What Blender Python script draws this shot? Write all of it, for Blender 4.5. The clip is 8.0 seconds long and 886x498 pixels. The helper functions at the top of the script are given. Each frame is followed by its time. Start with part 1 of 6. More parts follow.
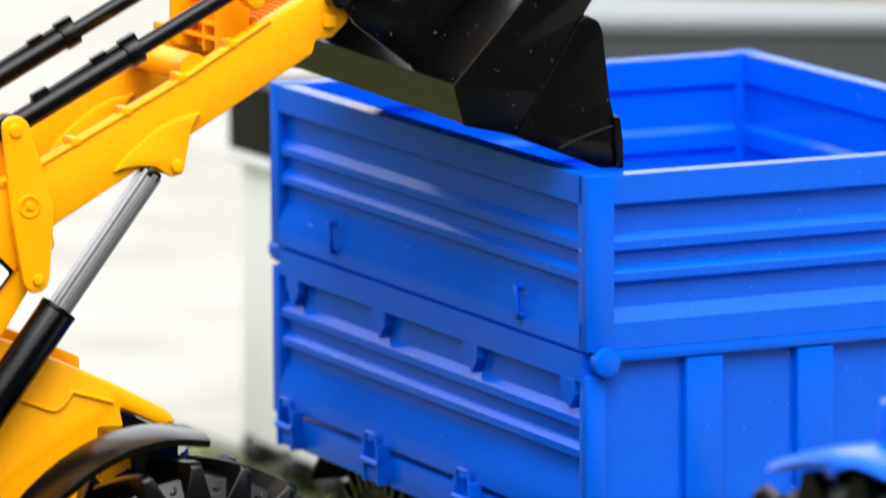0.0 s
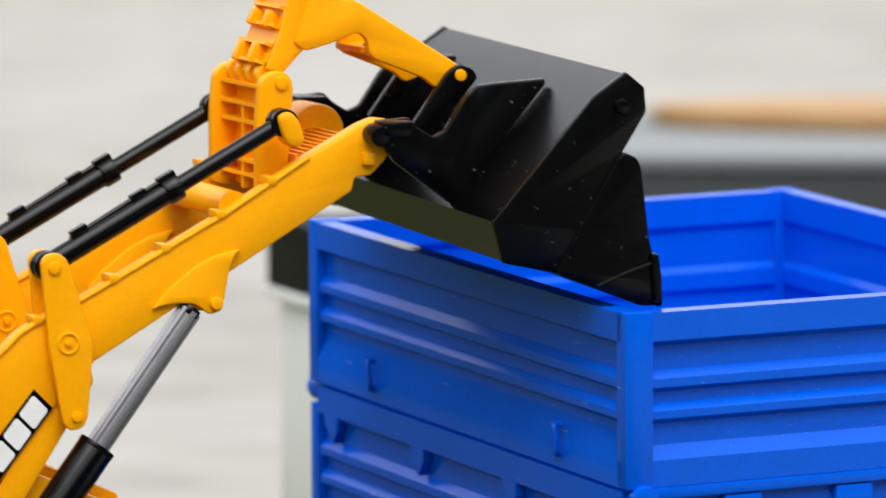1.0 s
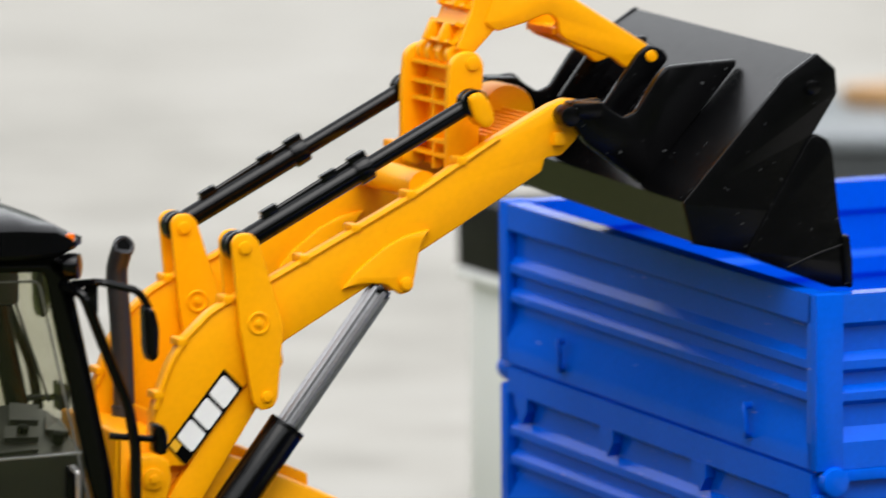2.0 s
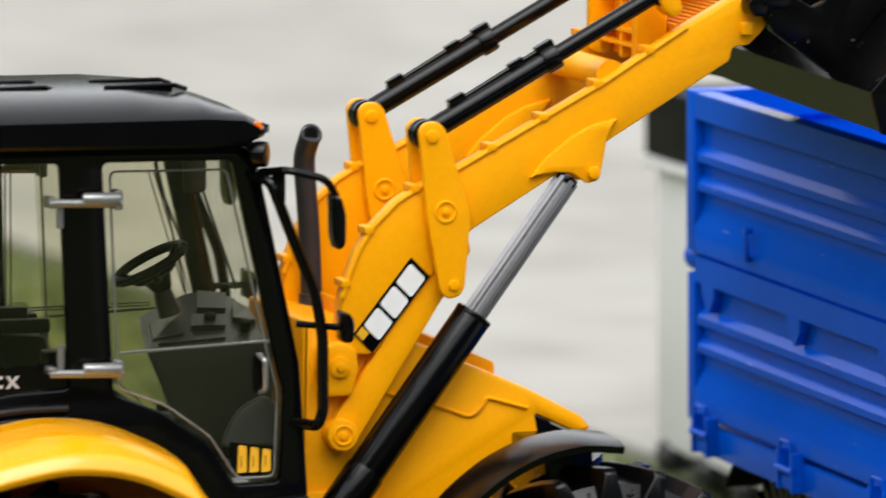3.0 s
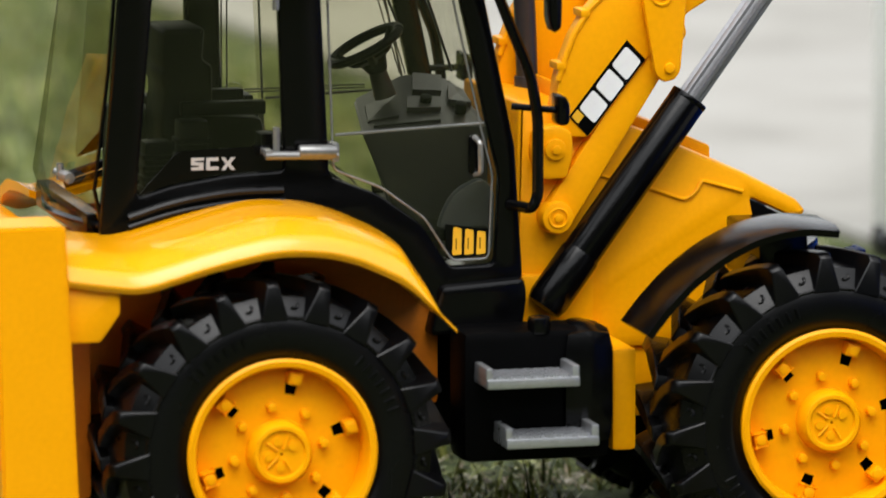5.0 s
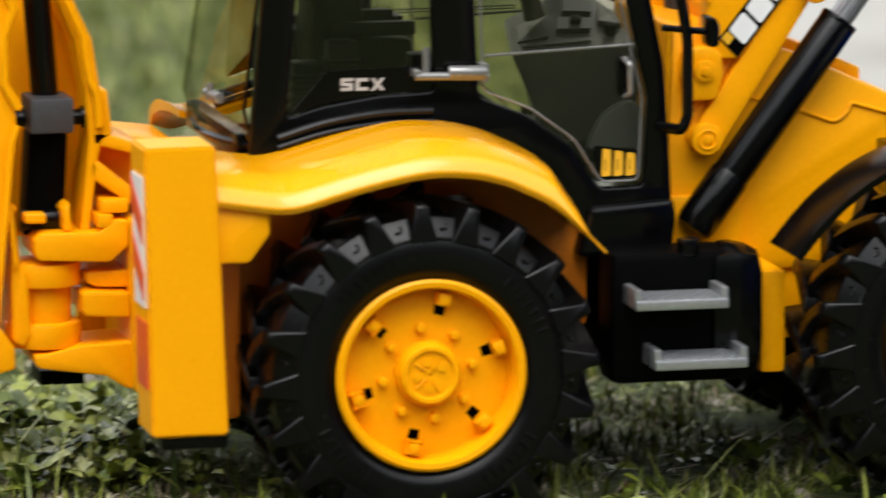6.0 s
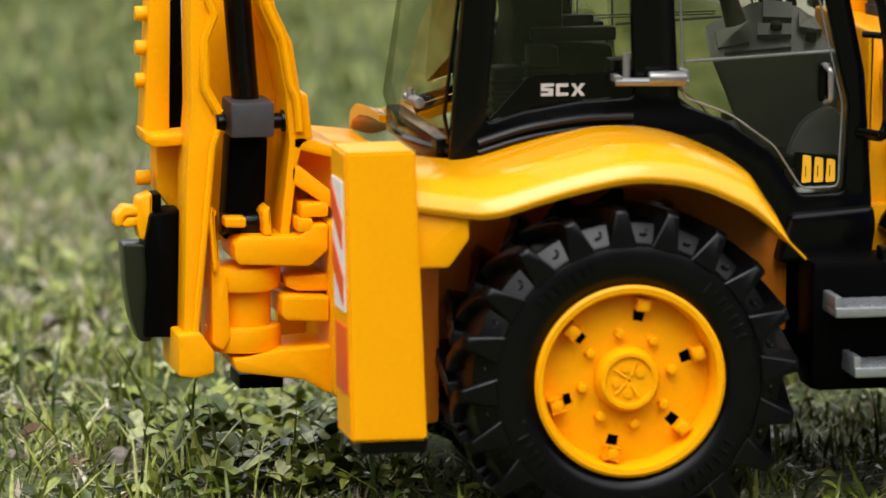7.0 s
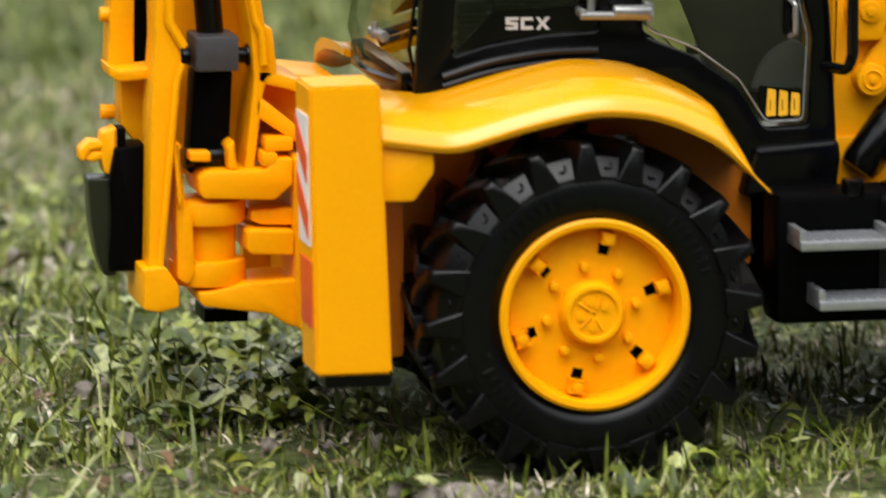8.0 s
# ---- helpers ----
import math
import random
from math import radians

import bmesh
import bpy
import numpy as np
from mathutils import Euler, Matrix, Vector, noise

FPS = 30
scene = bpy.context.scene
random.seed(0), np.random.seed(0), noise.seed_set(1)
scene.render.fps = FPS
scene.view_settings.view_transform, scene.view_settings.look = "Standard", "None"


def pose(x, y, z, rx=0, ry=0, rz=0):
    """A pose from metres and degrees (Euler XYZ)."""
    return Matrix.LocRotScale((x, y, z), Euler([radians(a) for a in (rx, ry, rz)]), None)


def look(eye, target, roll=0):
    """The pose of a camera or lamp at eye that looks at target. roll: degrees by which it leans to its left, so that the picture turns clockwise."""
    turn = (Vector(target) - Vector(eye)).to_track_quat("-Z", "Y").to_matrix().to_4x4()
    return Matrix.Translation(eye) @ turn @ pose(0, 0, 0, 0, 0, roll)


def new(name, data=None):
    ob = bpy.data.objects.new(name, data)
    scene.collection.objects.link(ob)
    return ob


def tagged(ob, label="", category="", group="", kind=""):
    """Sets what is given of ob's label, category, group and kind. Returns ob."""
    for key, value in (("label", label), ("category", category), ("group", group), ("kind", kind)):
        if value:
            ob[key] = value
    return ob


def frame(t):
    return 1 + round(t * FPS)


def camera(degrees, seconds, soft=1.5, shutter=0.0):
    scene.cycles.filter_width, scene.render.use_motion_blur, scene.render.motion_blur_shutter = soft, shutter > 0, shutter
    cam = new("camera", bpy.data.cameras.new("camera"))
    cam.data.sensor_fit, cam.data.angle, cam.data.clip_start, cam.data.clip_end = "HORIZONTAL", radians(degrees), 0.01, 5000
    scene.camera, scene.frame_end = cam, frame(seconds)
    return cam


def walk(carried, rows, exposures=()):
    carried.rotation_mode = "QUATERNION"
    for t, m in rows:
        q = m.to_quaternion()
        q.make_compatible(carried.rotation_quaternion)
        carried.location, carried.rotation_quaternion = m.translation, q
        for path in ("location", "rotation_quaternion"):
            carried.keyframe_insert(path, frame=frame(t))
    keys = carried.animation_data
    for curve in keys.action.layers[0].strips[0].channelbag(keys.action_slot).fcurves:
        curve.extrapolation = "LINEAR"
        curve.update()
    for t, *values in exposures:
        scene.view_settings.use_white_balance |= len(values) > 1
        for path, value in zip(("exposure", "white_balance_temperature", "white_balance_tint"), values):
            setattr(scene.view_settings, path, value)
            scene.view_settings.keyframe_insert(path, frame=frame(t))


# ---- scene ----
# the camera stands on a tripod and pans; one long lens, focused on the near side of the loader
EYE = Vector((-0.4058, -1.8260, 0.3627))
cam = camera(7.476, 8.0, shutter=0.5)
cam.data.dof.use_dof = True
cam.data.dof.focus_distance = 1.90
cam.data.dof.aperture_fstop = 17.0


def aim(az, el):
    """A pose at EYE that looks az degrees from +y towards +x, and el degrees up."""
    a, e = radians(az), radians(el)
    return look(EYE, EYE + Vector((math.sin(a) * math.cos(e), math.cos(a) * math.cos(e), math.sin(e))))


PATH = [
    (0.0, 19.865, -6.529), (0.5, 19.749, -5.861), (1.0, 19.536, -5.369), (1.5, 18.793, -5.265), (1.7, 18.440, -5.324),
    (2.8, 16.631, -6.337), (3.0, 16.332, -6.472), (3.5, 15.701, -6.744), (4.0, 14.991, -7.435), (4.2, 14.778, -7.689),
    (5.3, 14.354, -8.497), (5.5, 14.154, -8.644), (6.0, 13.224, -8.976), (6.5, 12.180, -8.984), (7.0, 11.518, -8.932),
    (7.5, 11.488, -9.044), (8.0, 11.819, -9.491),
]
walk(cam, [(t, aim(az, el)) for t, az, el in PATH],
     exposures=[(0.0, 0.86), (0.5, 0.66), (1.0, 0.34), (8.0, 0.38)])

# ---- light: a bright overcast sky, with a broad pale sun behind it ----
world = bpy.data.worlds.new("overcast")
scene.world = world
world.use_nodes = True
wn = world.node_tree
wn.nodes.clear()
sky = wn.nodes.new("ShaderNodeTexSky")
sky.sky_type = "NISHITA"
sky.sun_disc = False
sky.sun_elevation = radians(62)
sky.sun_rotation = radians(195)
sky.air_density, sky.dust_density, sky.ozone_density = 1.6, 1.2, 1.0
hsv = wn.nodes.new("ShaderNodeHueSaturation")
hsv.inputs["Saturation"].default_value = 0.12
bg = wn.nodes.new("ShaderNodeBackground")
bg.inputs["Strength"].default_value = 0.262
wout = wn.nodes.new("ShaderNodeOutputWorld")
wn.links.new(sky.outputs["Color"], hsv.inputs["Color"])
wn.links.new(hsv.outputs["Color"], bg.inputs["Color"])
wn.links.new(bg.outputs["Background"], wout.inputs["Surface"])
sun = new("sun", bpy.data.lights.new("sun", "SUN"))
sun.data.energy, sun.data.angle, sun.data.color = 1.35, radians(45), (1.0, 0.98, 0.95)
sun.matrix_world = look((-0.6, -2.2, 4.2), (0.0, 0.0, 0.0))


# ---- materials ----
def material(name, base, rough=0.4, metal=0.0, vary=0.12, grain=0.0015, bump=0.06, coat=0.0, spec=0.5, stain=0.03, specks=0.0, streak=(1.0, 1.0, 1.0)):
    """A procedural surface: base colour with fine grain, broader wear, uneven gloss and a slight relief. grain, stain: metres; specks: how strongly pale dust and scuffs show; streak: draws them out along an axis."""
    m = bpy.data.materials.new(name)
    m.use_nodes = True
    nt = m.node_tree
    b = nt.nodes["Principled BSDF"]
    co = nt.nodes.new("ShaderNodeTexCoord")
    fine, wide = nt.nodes.new("ShaderNodeTexNoise"), nt.nodes.new("ShaderNodeTexNoise")
    fine.inputs["Scale"].default_value, fine.inputs["Detail"].default_value = 1.0 / grain, 4
    wide.inputs["Scale"].default_value, wide.inputs["Detail"].default_value = 1.0 / stain, 5
    for n in (fine, wide):
        nt.links.new(co.outputs["Object"], n.inputs["Vector"])
    add = nt.nodes.new("ShaderNodeMath")
    add.operation = "ADD"
    nt.links.new(fine.outputs["Fac"], add.inputs[0])
    nt.links.new(wide.outputs["Fac"], add.inputs[1])
    ramp = nt.nodes.new("ShaderNodeMapRange")
    ramp.inputs["From Min"].default_value, ramp.inputs["From Max"].default_value = 0.6, 1.4
    ramp.inputs["To Min"].default_value, ramp.inputs["To Max"].default_value = 1 - vary, 1 + vary
    nt.links.new(add.outputs[0], ramp.inputs["Value"])
    mul = nt.nodes.new("ShaderNodeVectorMath")
    mul.operation = "MULTIPLY"
    mul.inputs[0].default_value = base
    nt.links.new(ramp.outputs["Result"], mul.inputs[1])
    nt.links.new(mul.outputs[0], b.inputs["Base Color"])
    if specks:
        dust, cut, mixc = nt.nodes.new("ShaderNodeTexNoise"), nt.nodes.new("ShaderNodeMapRange"), nt.nodes.new("ShaderNodeMix")
        dust.inputs["Scale"].default_value, dust.inputs["Detail"].default_value = 520, 2
        cut.inputs["From Min"].default_value, cut.inputs["From Max"].default_value = 0.72, 0.80
        cut.inputs["To Max"].default_value = specks
        mixc.data_type = "RGBA"
        drawn = nt.nodes.new("ShaderNodeMapping")
        drawn.inputs["Scale"].default_value = streak
        nt.links.new(co.outputs["Object"], drawn.inputs["Vector"])
        nt.links.new(drawn.outputs["Vector"], dust.inputs["Vector"])
        nt.links.new(dust.outputs["Fac"], cut.inputs["Value"])
        nt.links.new(cut.outputs["Result"], mixc.inputs[0])
        nt.links.new(mul.outputs[0], mixc.inputs[6])
        mixc.inputs[7].default_value = (0.55, 0.56, 0.58, 1)
        nt.links.new(mixc.outputs[2], b.inputs["Base Color"])
    rr = nt.nodes.new("ShaderNodeMapRange")
    rr.inputs["To Min"].default_value, rr.inputs["To Max"].default_value = rough * 0.8, min(1.0, rough * 1.25)
    nt.links.new(wide.outputs["Fac"], rr.inputs["Value"])
    nt.links.new(rr.outputs["Result"], b.inputs["Roughness"])
    b.inputs["Metallic"].default_value = metal
    b.inputs["Specular IOR Level"].default_value = spec
    b.inputs["Coat Weight"].default_value = coat
    if bump:
        bp = nt.nodes.new("ShaderNodeBump")
        bp.inputs["Strength"].default_value = bump
        bp.inputs["Distance"].default_value = grain * 0.4
        nt.links.new(fine.outputs["Fac"], bp.inputs["Height"])
        nt.links.new(bp.outputs["Normal"], b.inputs["Normal"])
    return m


def glass(name, tint, gloss=0.02, shine=1.0):
    m = bpy.data.materials.new(name)
    m.use_nodes = True
    nt = m.node_tree
    nt.nodes.clear()
    out = nt.nodes.new("ShaderNodeOutputMaterial")
    tr, gl, mix = nt.nodes.new("ShaderNodeBsdfTransparent"), nt.nodes.new("ShaderNodeBsdfGlossy"), nt.nodes.new("ShaderNodeMixShader")
    fr = nt.nodes.new("ShaderNodeFresnel")
    fr.inputs["IOR"].default_value = 1.45
    tr.inputs["Color"].default_value = (*tint, 1)
    gl.inputs["Roughness"].default_value = gloss
    less = nt.nodes.new("ShaderNodeMath")
    less.operation, less.inputs[1].default_value = "MULTIPLY", shine
    nt.links.new(fr.outputs["Fac"], less.inputs[0])
    nt.links.new(less.outputs[0], mix.inputs["Fac"])
    nt.links.new(tr.outputs[0], mix.inputs[1])
    nt.links.new(gl.outputs[0], mix.inputs[2])
    nt.links.new(mix.outputs[0], out.inputs["Surface"])
    return m


YELLOW = material("yellow_plastic", (0.95, 0.385, 0.0006), 0.34, vary=0.05, bump=0.03, spec=0.18)
GLOSSY = material("glossy_yellow_plastic", (0.93, 0.395, 0.001), 0.16, vary=0.03, bump=0.008, coat=0.3, stain=0.04)
BLACK = material("black_plastic", (0.0012, 0.0012, 0.0015), 0.20, vary=0.3, spec=0.24)
MATT = material("matt_black_plastic", (0.0010, 0.0010, 0.0012), 0.42, vary=0.3, spec=0.05)
BUCKET = material("dark_bucket_plastic", (0.0015, 0.0015, 0.0018), 0.22, vary=0.35, specks=0.20, spec=0.20, stain=0.005)
RUBBER = material("tyre_rubber", (0.0018, 0.0018, 0.0022), 0.27, vary=0.35, grain=0.0008, spec=0.27, specks=0.03)
GREY = material("dark_grey_plastic", (0.045, 0.045, 0.048), 0.45, vary=0.2)
PIPE = material("grey_pipe_plastic", (0.035, 0.036, 0.039), 0.30, metal=0.3, vary=0.15)
SILVER = material("silver_plastic", (0.50, 0.51, 0.53), 0.28, metal=0.75, vary=0.12)
RODMAT = material("dull_silver_plastic", (0.30, 0.30, 0.31), 0.30, metal=0.6, vary=0.15)
CHROME = material("clear_grey_plastic", (0.24, 0.24, 0.235), 0.16, metal=0.5, vary=0.2)
BLUE = material("blue_plastic", (0.0002, 0.098, 0.69), 0.20, vary=0.10, spec=0.16, specks=0.30, streak=(1.0, 0.12, 1.6))
WHITE = material("white_plastic", (0.86, 0.86, 0.84), 0.4, vary=0.04)
LABEL_WHITE = material("label_white", (0.82, 0.82, 0.82), 0.4, vary=0.03)
PRINT_GREY = material("print_grey", (0.42, 0.42, 0.42), 0.4, vary=0.08)
LABEL_RED = material("label_red", (0.75, 0.07, 0.02), 0.35, vary=0.05)
LABEL_YELLOW = material("label_yellow", (0.80, 0.42, 0.02), 0.4, vary=0.06)
ORANGE = material("orange_beacon_plastic", (0.95, 0.16, 0.004), 0.2, vary=0.08, coat=0.3)
GLASS = glass("clear_plastic_pane", (0.89, 0.885, 0.82), 0.02, 0.95)
TINTED = glass("smoky_plastic_pane", (0.66, 0.66, 0.56), 0.04, 0.15)


# ---- mesh helpers ----
def finish(bm, name, mat, parent=None, label="", smooth=True):
    """Links a bmesh as one mesh object under parent."""
    me = bpy.data.meshes.new(name)
    bmesh.ops.recalc_face_normals(bm, faces=bm.faces)
    bm.to_mesh(me)
    bm.free()
    me.materials.append(mat)
    if smooth and len(me.polygons):
        me.polygons.foreach_set("use_smooth", [True] * len(me.polygons))
        me.set_sharp_from_angle(angle=radians(32))
    ob = new(name, me)
    ob.parent = parent
    if label:
        tagged(ob, label)
    return ob


def part(name, bm, mat, parent, label=""):
    return finish(bm, name, mat, parent, label)


def box(bm, x0, x1, y0, y1, z0, z1, bevel=0.0, m=None):
    r = bmesh.ops.create_cube(bm, size=1.0)
    vs = r["verts"]
    for v in vs:
        v.co = Vector((x0 + (v.co.x + 0.5) * (x1 - x0), y0 + (v.co.y + 0.5) * (y1 - y0), z0 + (v.co.z + 0.5) * (z1 - z0)))
    if m is not None:
        for v in vs:
            v.co = m @ v.co
    if bevel:
        es = list({e for v in vs for e in v.link_edges})
        bmesh.ops.bevel(bm, geom=es, offset=bevel, segments=2, profile=0.6, affect="EDGES")
    return bm


def rod(bm, a, b, r, r2=None, n=20, bevel=0.0):
    """A round bar from a to b."""
    a, b = Vector(a), Vector(b)
    d = b - a
    res = bmesh.ops.create_cone(bm, cap_ends=True, segments=n, radius1=r, radius2=r if r2 is None else r2, depth=d.length)
    m = Matrix.Translation((a + b) / 2) @ d.to_track_quat("Z", "Y").to_matrix().to_4x4()
    bmesh.ops.transform(bm, matrix=m, verts=res["verts"])
    if bevel:
        vs = set(res["verts"])
        es = [e for e in bm.edges if e.verts[0] in vs and e.verts[1] in vs and len(e.link_faces) == 2 and any(len(f.verts) > 4 for f in e.link_faces)]
        bmesh.ops.bevel(bm, geom=es, offset=bevel, segments=2, profile=0.6, affect="EDGES")
    return bm


def tube(bm, pts, r, n=10):
    """A bent round bar through the points."""
    pts = [Vector(p) for p in pts]
    rings = []
    up = Vector((0.3, 0.9, 0.2)).normalized()
    for i, p in enumerate(pts):
        d = (pts[min(i + 1, len(pts) - 1)] - pts[max(i - 1, 0)]).normalized()
        s = d.cross(up).normalized()
        q = s.cross(d).normalized()
        rings.append([bm.verts.new(p + r * (math.cos(k * math.tau / n) * s + math.sin(k * math.tau / n) * q)) for k in range(n)])
    for a, b in zip(rings, rings[1:]):
        for k in range(n):
            bm.faces.new((a[k], a[(k + 1) % n], b[(k + 1) % n], b[k]))
    bm.faces.new(rings[0])
    bm.faces.new(rings[-1])
    return bm


def bend(pts, r, n=5):
    """An open line with its inner corners rounded by r."""
    pts = [Vector(p) for p in pts]
    out = [pts[0]]
    for a, p, b in zip(pts, pts[1:], pts[2:]):
        u, v = a - p, b - p
        k = min(r, u.length * 0.45, v.length * 0.45)
        s, e = p + u.normalized() * k, p + v.normalized() * k
        out += [s.lerp(p, i / n).lerp(p.lerp(e, i / n), i / n) for i in range(n + 1)]
    return out + [pts[-1]]


def rounded(pts, r, n=4):
    """A closed outline with its corners rounded by r."""
    pts = [Vector((p[0], p[1])) for p in pts]
    out = []
    for i, p in enumerate(pts):
        a, b = pts[i - 1], pts[(i + 1) % len(pts)]
        u, v = a - p, b - p
        k = min(r, u.length * 0.45, v.length * 0.45)
        s, e = p + u.normalized() * k, p + v.normalized() * k
        out += [s.lerp(p, j / n).lerp(p.lerp(e, j / n), j / n) for j in range(n + 1)]
    return out


def disc(cx, cz, r, n=24):
    return [(cx + r * math.cos(k * math.tau / n), cz + r * math.sin(k * math.tau / n)) for k in range(n)]


SIDE = Matrix(((1, 0, 0, 0), (0, 0, -1, 0), (0, 1, 0, 0), (0, 0, 0, 1)))


def plate(bm, loops, y0, y1, bevel=0.0006, m=SIDE):
    """A plate cut to outlines in x and z, from y0 to y1, with rounded edges; the outlines inside another are holes."""
    cu = bpy.data.curves.new("cut", "CURVE")
    cu.dimensions, cu.fill_mode = "2D", "BOTH"
    cu.extrude, cu.bevel_depth, cu.offset, cu.bevel_resolution = max(1e-5, abs(y1 - y0) / 2 - bevel), bevel, -bevel, 1
    for loop in loops:
        s = cu.splines.new("POLY")
        s.points.add(len(loop) - 1)
        for q, p in zip(s.points, loop):
            q.co = (p[0], p[1], 0, 1)
        s.use_cyclic_u = True
    ob = new("cut", cu)
    me = bpy.data.meshes.new_from_object(ob.evaluated_get(bpy.context.evaluated_depsgraph_get()))
    bpy.data.objects.remove(ob)
    bpy.data.curves.remove(cu)
    old = set(bm.verts)
    bm.from_mesh(me)
    bpy.data.meshes.remove(me)
    vs = [v for v in bm.verts if v not in old]
    bmesh.ops.transform(bm, matrix=Matrix.Translation((0, (y0 + y1) / 2, 0)) @ m if m is SIDE else m, verts=vs)
    bmesh.ops.remove_doubles(bm, verts=vs, dist=1e-6)
    return bm


def loft(bm, sections, closed=False, caps=False):
    """Faces between lines of points of equal length."""
    rows = [[bm.verts.new(p) for p in s] for s in sections]
    for a, b in zip(rows, rows[1:]):
        n = len(a)
        for k in range(n if closed else n - 1):
            bm.faces.new((a[k], a[(k + 1) % n], b[(k + 1) % n], b[k]))
    if caps:
        bm.faces.new(rows[0])
        bm.faces.new(rows[-1])
    return bm


def lathe(bm, prof, n=64, c=(0, 0, 0), closed=True):
    """Turns an outline of (radius, y) round an axis along y."""
    c = Vector(c)
    rings = [[bm.verts.new(c + Vector((r * math.cos(k * math.tau / n), y, r * math.sin(k * math.tau / n)))) for r, y in prof] for k in range(n)]
    m = len(prof)
    for k in range(n):
        a, b = rings[k], rings[(k + 1) % n]
        for i in range(m if closed else m - 1):
            bm.faces.new((a[i], a[(i + 1) % m], b[(i + 1) % m], b[i]))
    return bm


def thing(name, label, category, m=None, group="", kind=""):
    ob = new(name)
    ob.empty_display_size = 0.02
    if m is not None:
        ob.matrix_basis = m
    return tagged(ob, label, category, group, kind)


B = bmesh.new
# ---- ground ----
def ground_material(name, cols, scale, bump=0.3, rough=0.9):
    m = bpy.data.materials.new(name)
    m.use_nodes = True
    nt = m.node_tree
    b = nt.nodes["Principled BSDF"]
    co = nt.nodes.new("ShaderNodeTexCoord")
    n1, n2 = nt.nodes.new("ShaderNodeTexNoise"), nt.nodes.new("ShaderNodeTexNoise")
    n1.inputs["Scale"].default_value, n1.inputs["Detail"].default_value = 1 / scale, 8
    n2.inputs["Scale"].default_value, n2.inputs["Detail"].default_value = 1 / (scale * 9), 4
    mix = nt.nodes.new("ShaderNodeMath")
    mix.operation = "ADD"
    ramp = nt.nodes.new("ShaderNodeValToRGB")
    half = nt.nodes.new("ShaderNodeMath")
    half.operation, half.inputs[1].default_value = "MULTIPLY", 0.5
    for n in (n1, n2):
        nt.links.new(co.outputs["Object"], n.inputs["Vector"])
    nt.links.new(n1.outputs["Fac"], mix.inputs[0])
    nt.links.new(n2.outputs["Fac"], mix.inputs[1])
    nt.links.new(mix.outputs[0], half.inputs[0])
    nt.links.new(half.outputs[0], ramp.inputs["Fac"])
    e = ramp.color_ramp.elements
    e[0].position, e[0].color = 0.36, (*cols[0], 1)
    e[1].position, e[1].color = 0.64, (*cols[-1], 1)
    for k, c in enumerate(cols[1:-1]):
        q = e.new(0.36 + 0.28 * (k + 1) / (len(cols) - 1))
        q.color = (*c, 1)
    nt.links.new(ramp.outputs["Color"], b.inputs["Base Color"])
    b.inputs["Roughness"].default_value = rough
    b.inputs["Specular IOR Level"].default_value = 0.2
    bp = nt.nodes.new("ShaderNodeBump")
    bp.inputs["Strength"].default_value, bp.inputs["Distance"].default_value = bump, scale * 0.3
    nt.links.new(n1.outputs["Fac"], bp.inputs["Height"])
    nt.links.new(bp.outputs["Normal"], b.inputs["Normal"])
    return m


SOIL = ground_material("lawn_soil", [(0.018, 0.022, 0.007), (0.060, 0.078, 0.020), (0.15, 0.17, 0.065)], 0.005, bump=0.8)
PAVING_FAR = ground_material("far_paving", [(0.235, 0.228, 0.203), (0.335, 0.322, 0.292), (0.385, 0.372, 0.345)], 0.10, bump=0.1)
bm = B()
loft(bm, [[(-60, -60, 0), (60, -60, 0)], [(-60, 60, 0), (60, 60, 0)]])
tagged(finish(bm, "ground", SOIL), "bare soil and worn lawn under the grass", "ground", kind="structure")
# the paved yard lies beyond a straight edge that runs away from the camera
pavement = thing("pavement", "pale weathered stone paving beside the lawn", "pavement", kind="structure")
EDGE = lambda y: 0.365 - 0.095 * (y - 0.6)
bm = B()
outline = [(EDGE(-2.0), -2.0), (40, -2.0), (40, 45), (EDGE(45), 45)]
loft(bm, [[(x, y, -0.02) for x, y in outline], [(x, y, 0.004) for x, y in outline]], closed=True, caps=True)
part("slab_bed", bm, PAVING_FAR, pavement)

# ---- the blue tipping trailer ----
TRL, TRW, ZT = 0.2163, 0.1656, 0.168
ty, ta, tb = radians(5.49), math.tan(radians(1.36)), math.tan(radians(2.37))
ex = Vector((math.cos(ty), math.sin(ty), ta)).normalized()
ey = Vector((-math.sin(ty), math.cos(ty), tb))
ey = (ey - ex * ex.dot(ey)).normalized()
ez = ex.cross(ey)
corner = Vector((0.2638, -0.09, 0.1695)) - ez * ZT
TRM = Matrix.Translation(corner) @ Matrix((ex, ey, ez)).transposed().to_4x4()
trailer = thing("tipping_trailer", "blue plastic toy tipping trailer with ribbed sides on the paving", "toy trailer", TRM)
RIBS = [(0, 0), (-0.0080, 0), (-0.0098, 0.003), (-0.0165, 0.003), (-0.0188, 0.0008), (-0.0212, 0.0008), (-0.0226, 0.003), (-0.0258, 0.003),
        (-0.0278, 0.0008), (-0.0300, 0.0008), (-0.0316, 0.003), (-0.0356, 0.003), (-0.0415, 0), (-0.0490, 0)]
BACK = [(-0.049, 0.006), (-0.0405, 0.006), (-0.037, 0.0045), (-0.031, 0.0045), (-0.029, 0.006), (-0.024, 0.006), (-0.022, 0.0045), (-0.011, 0.0045), (-0.009, 0.006), (0, 0.006)]


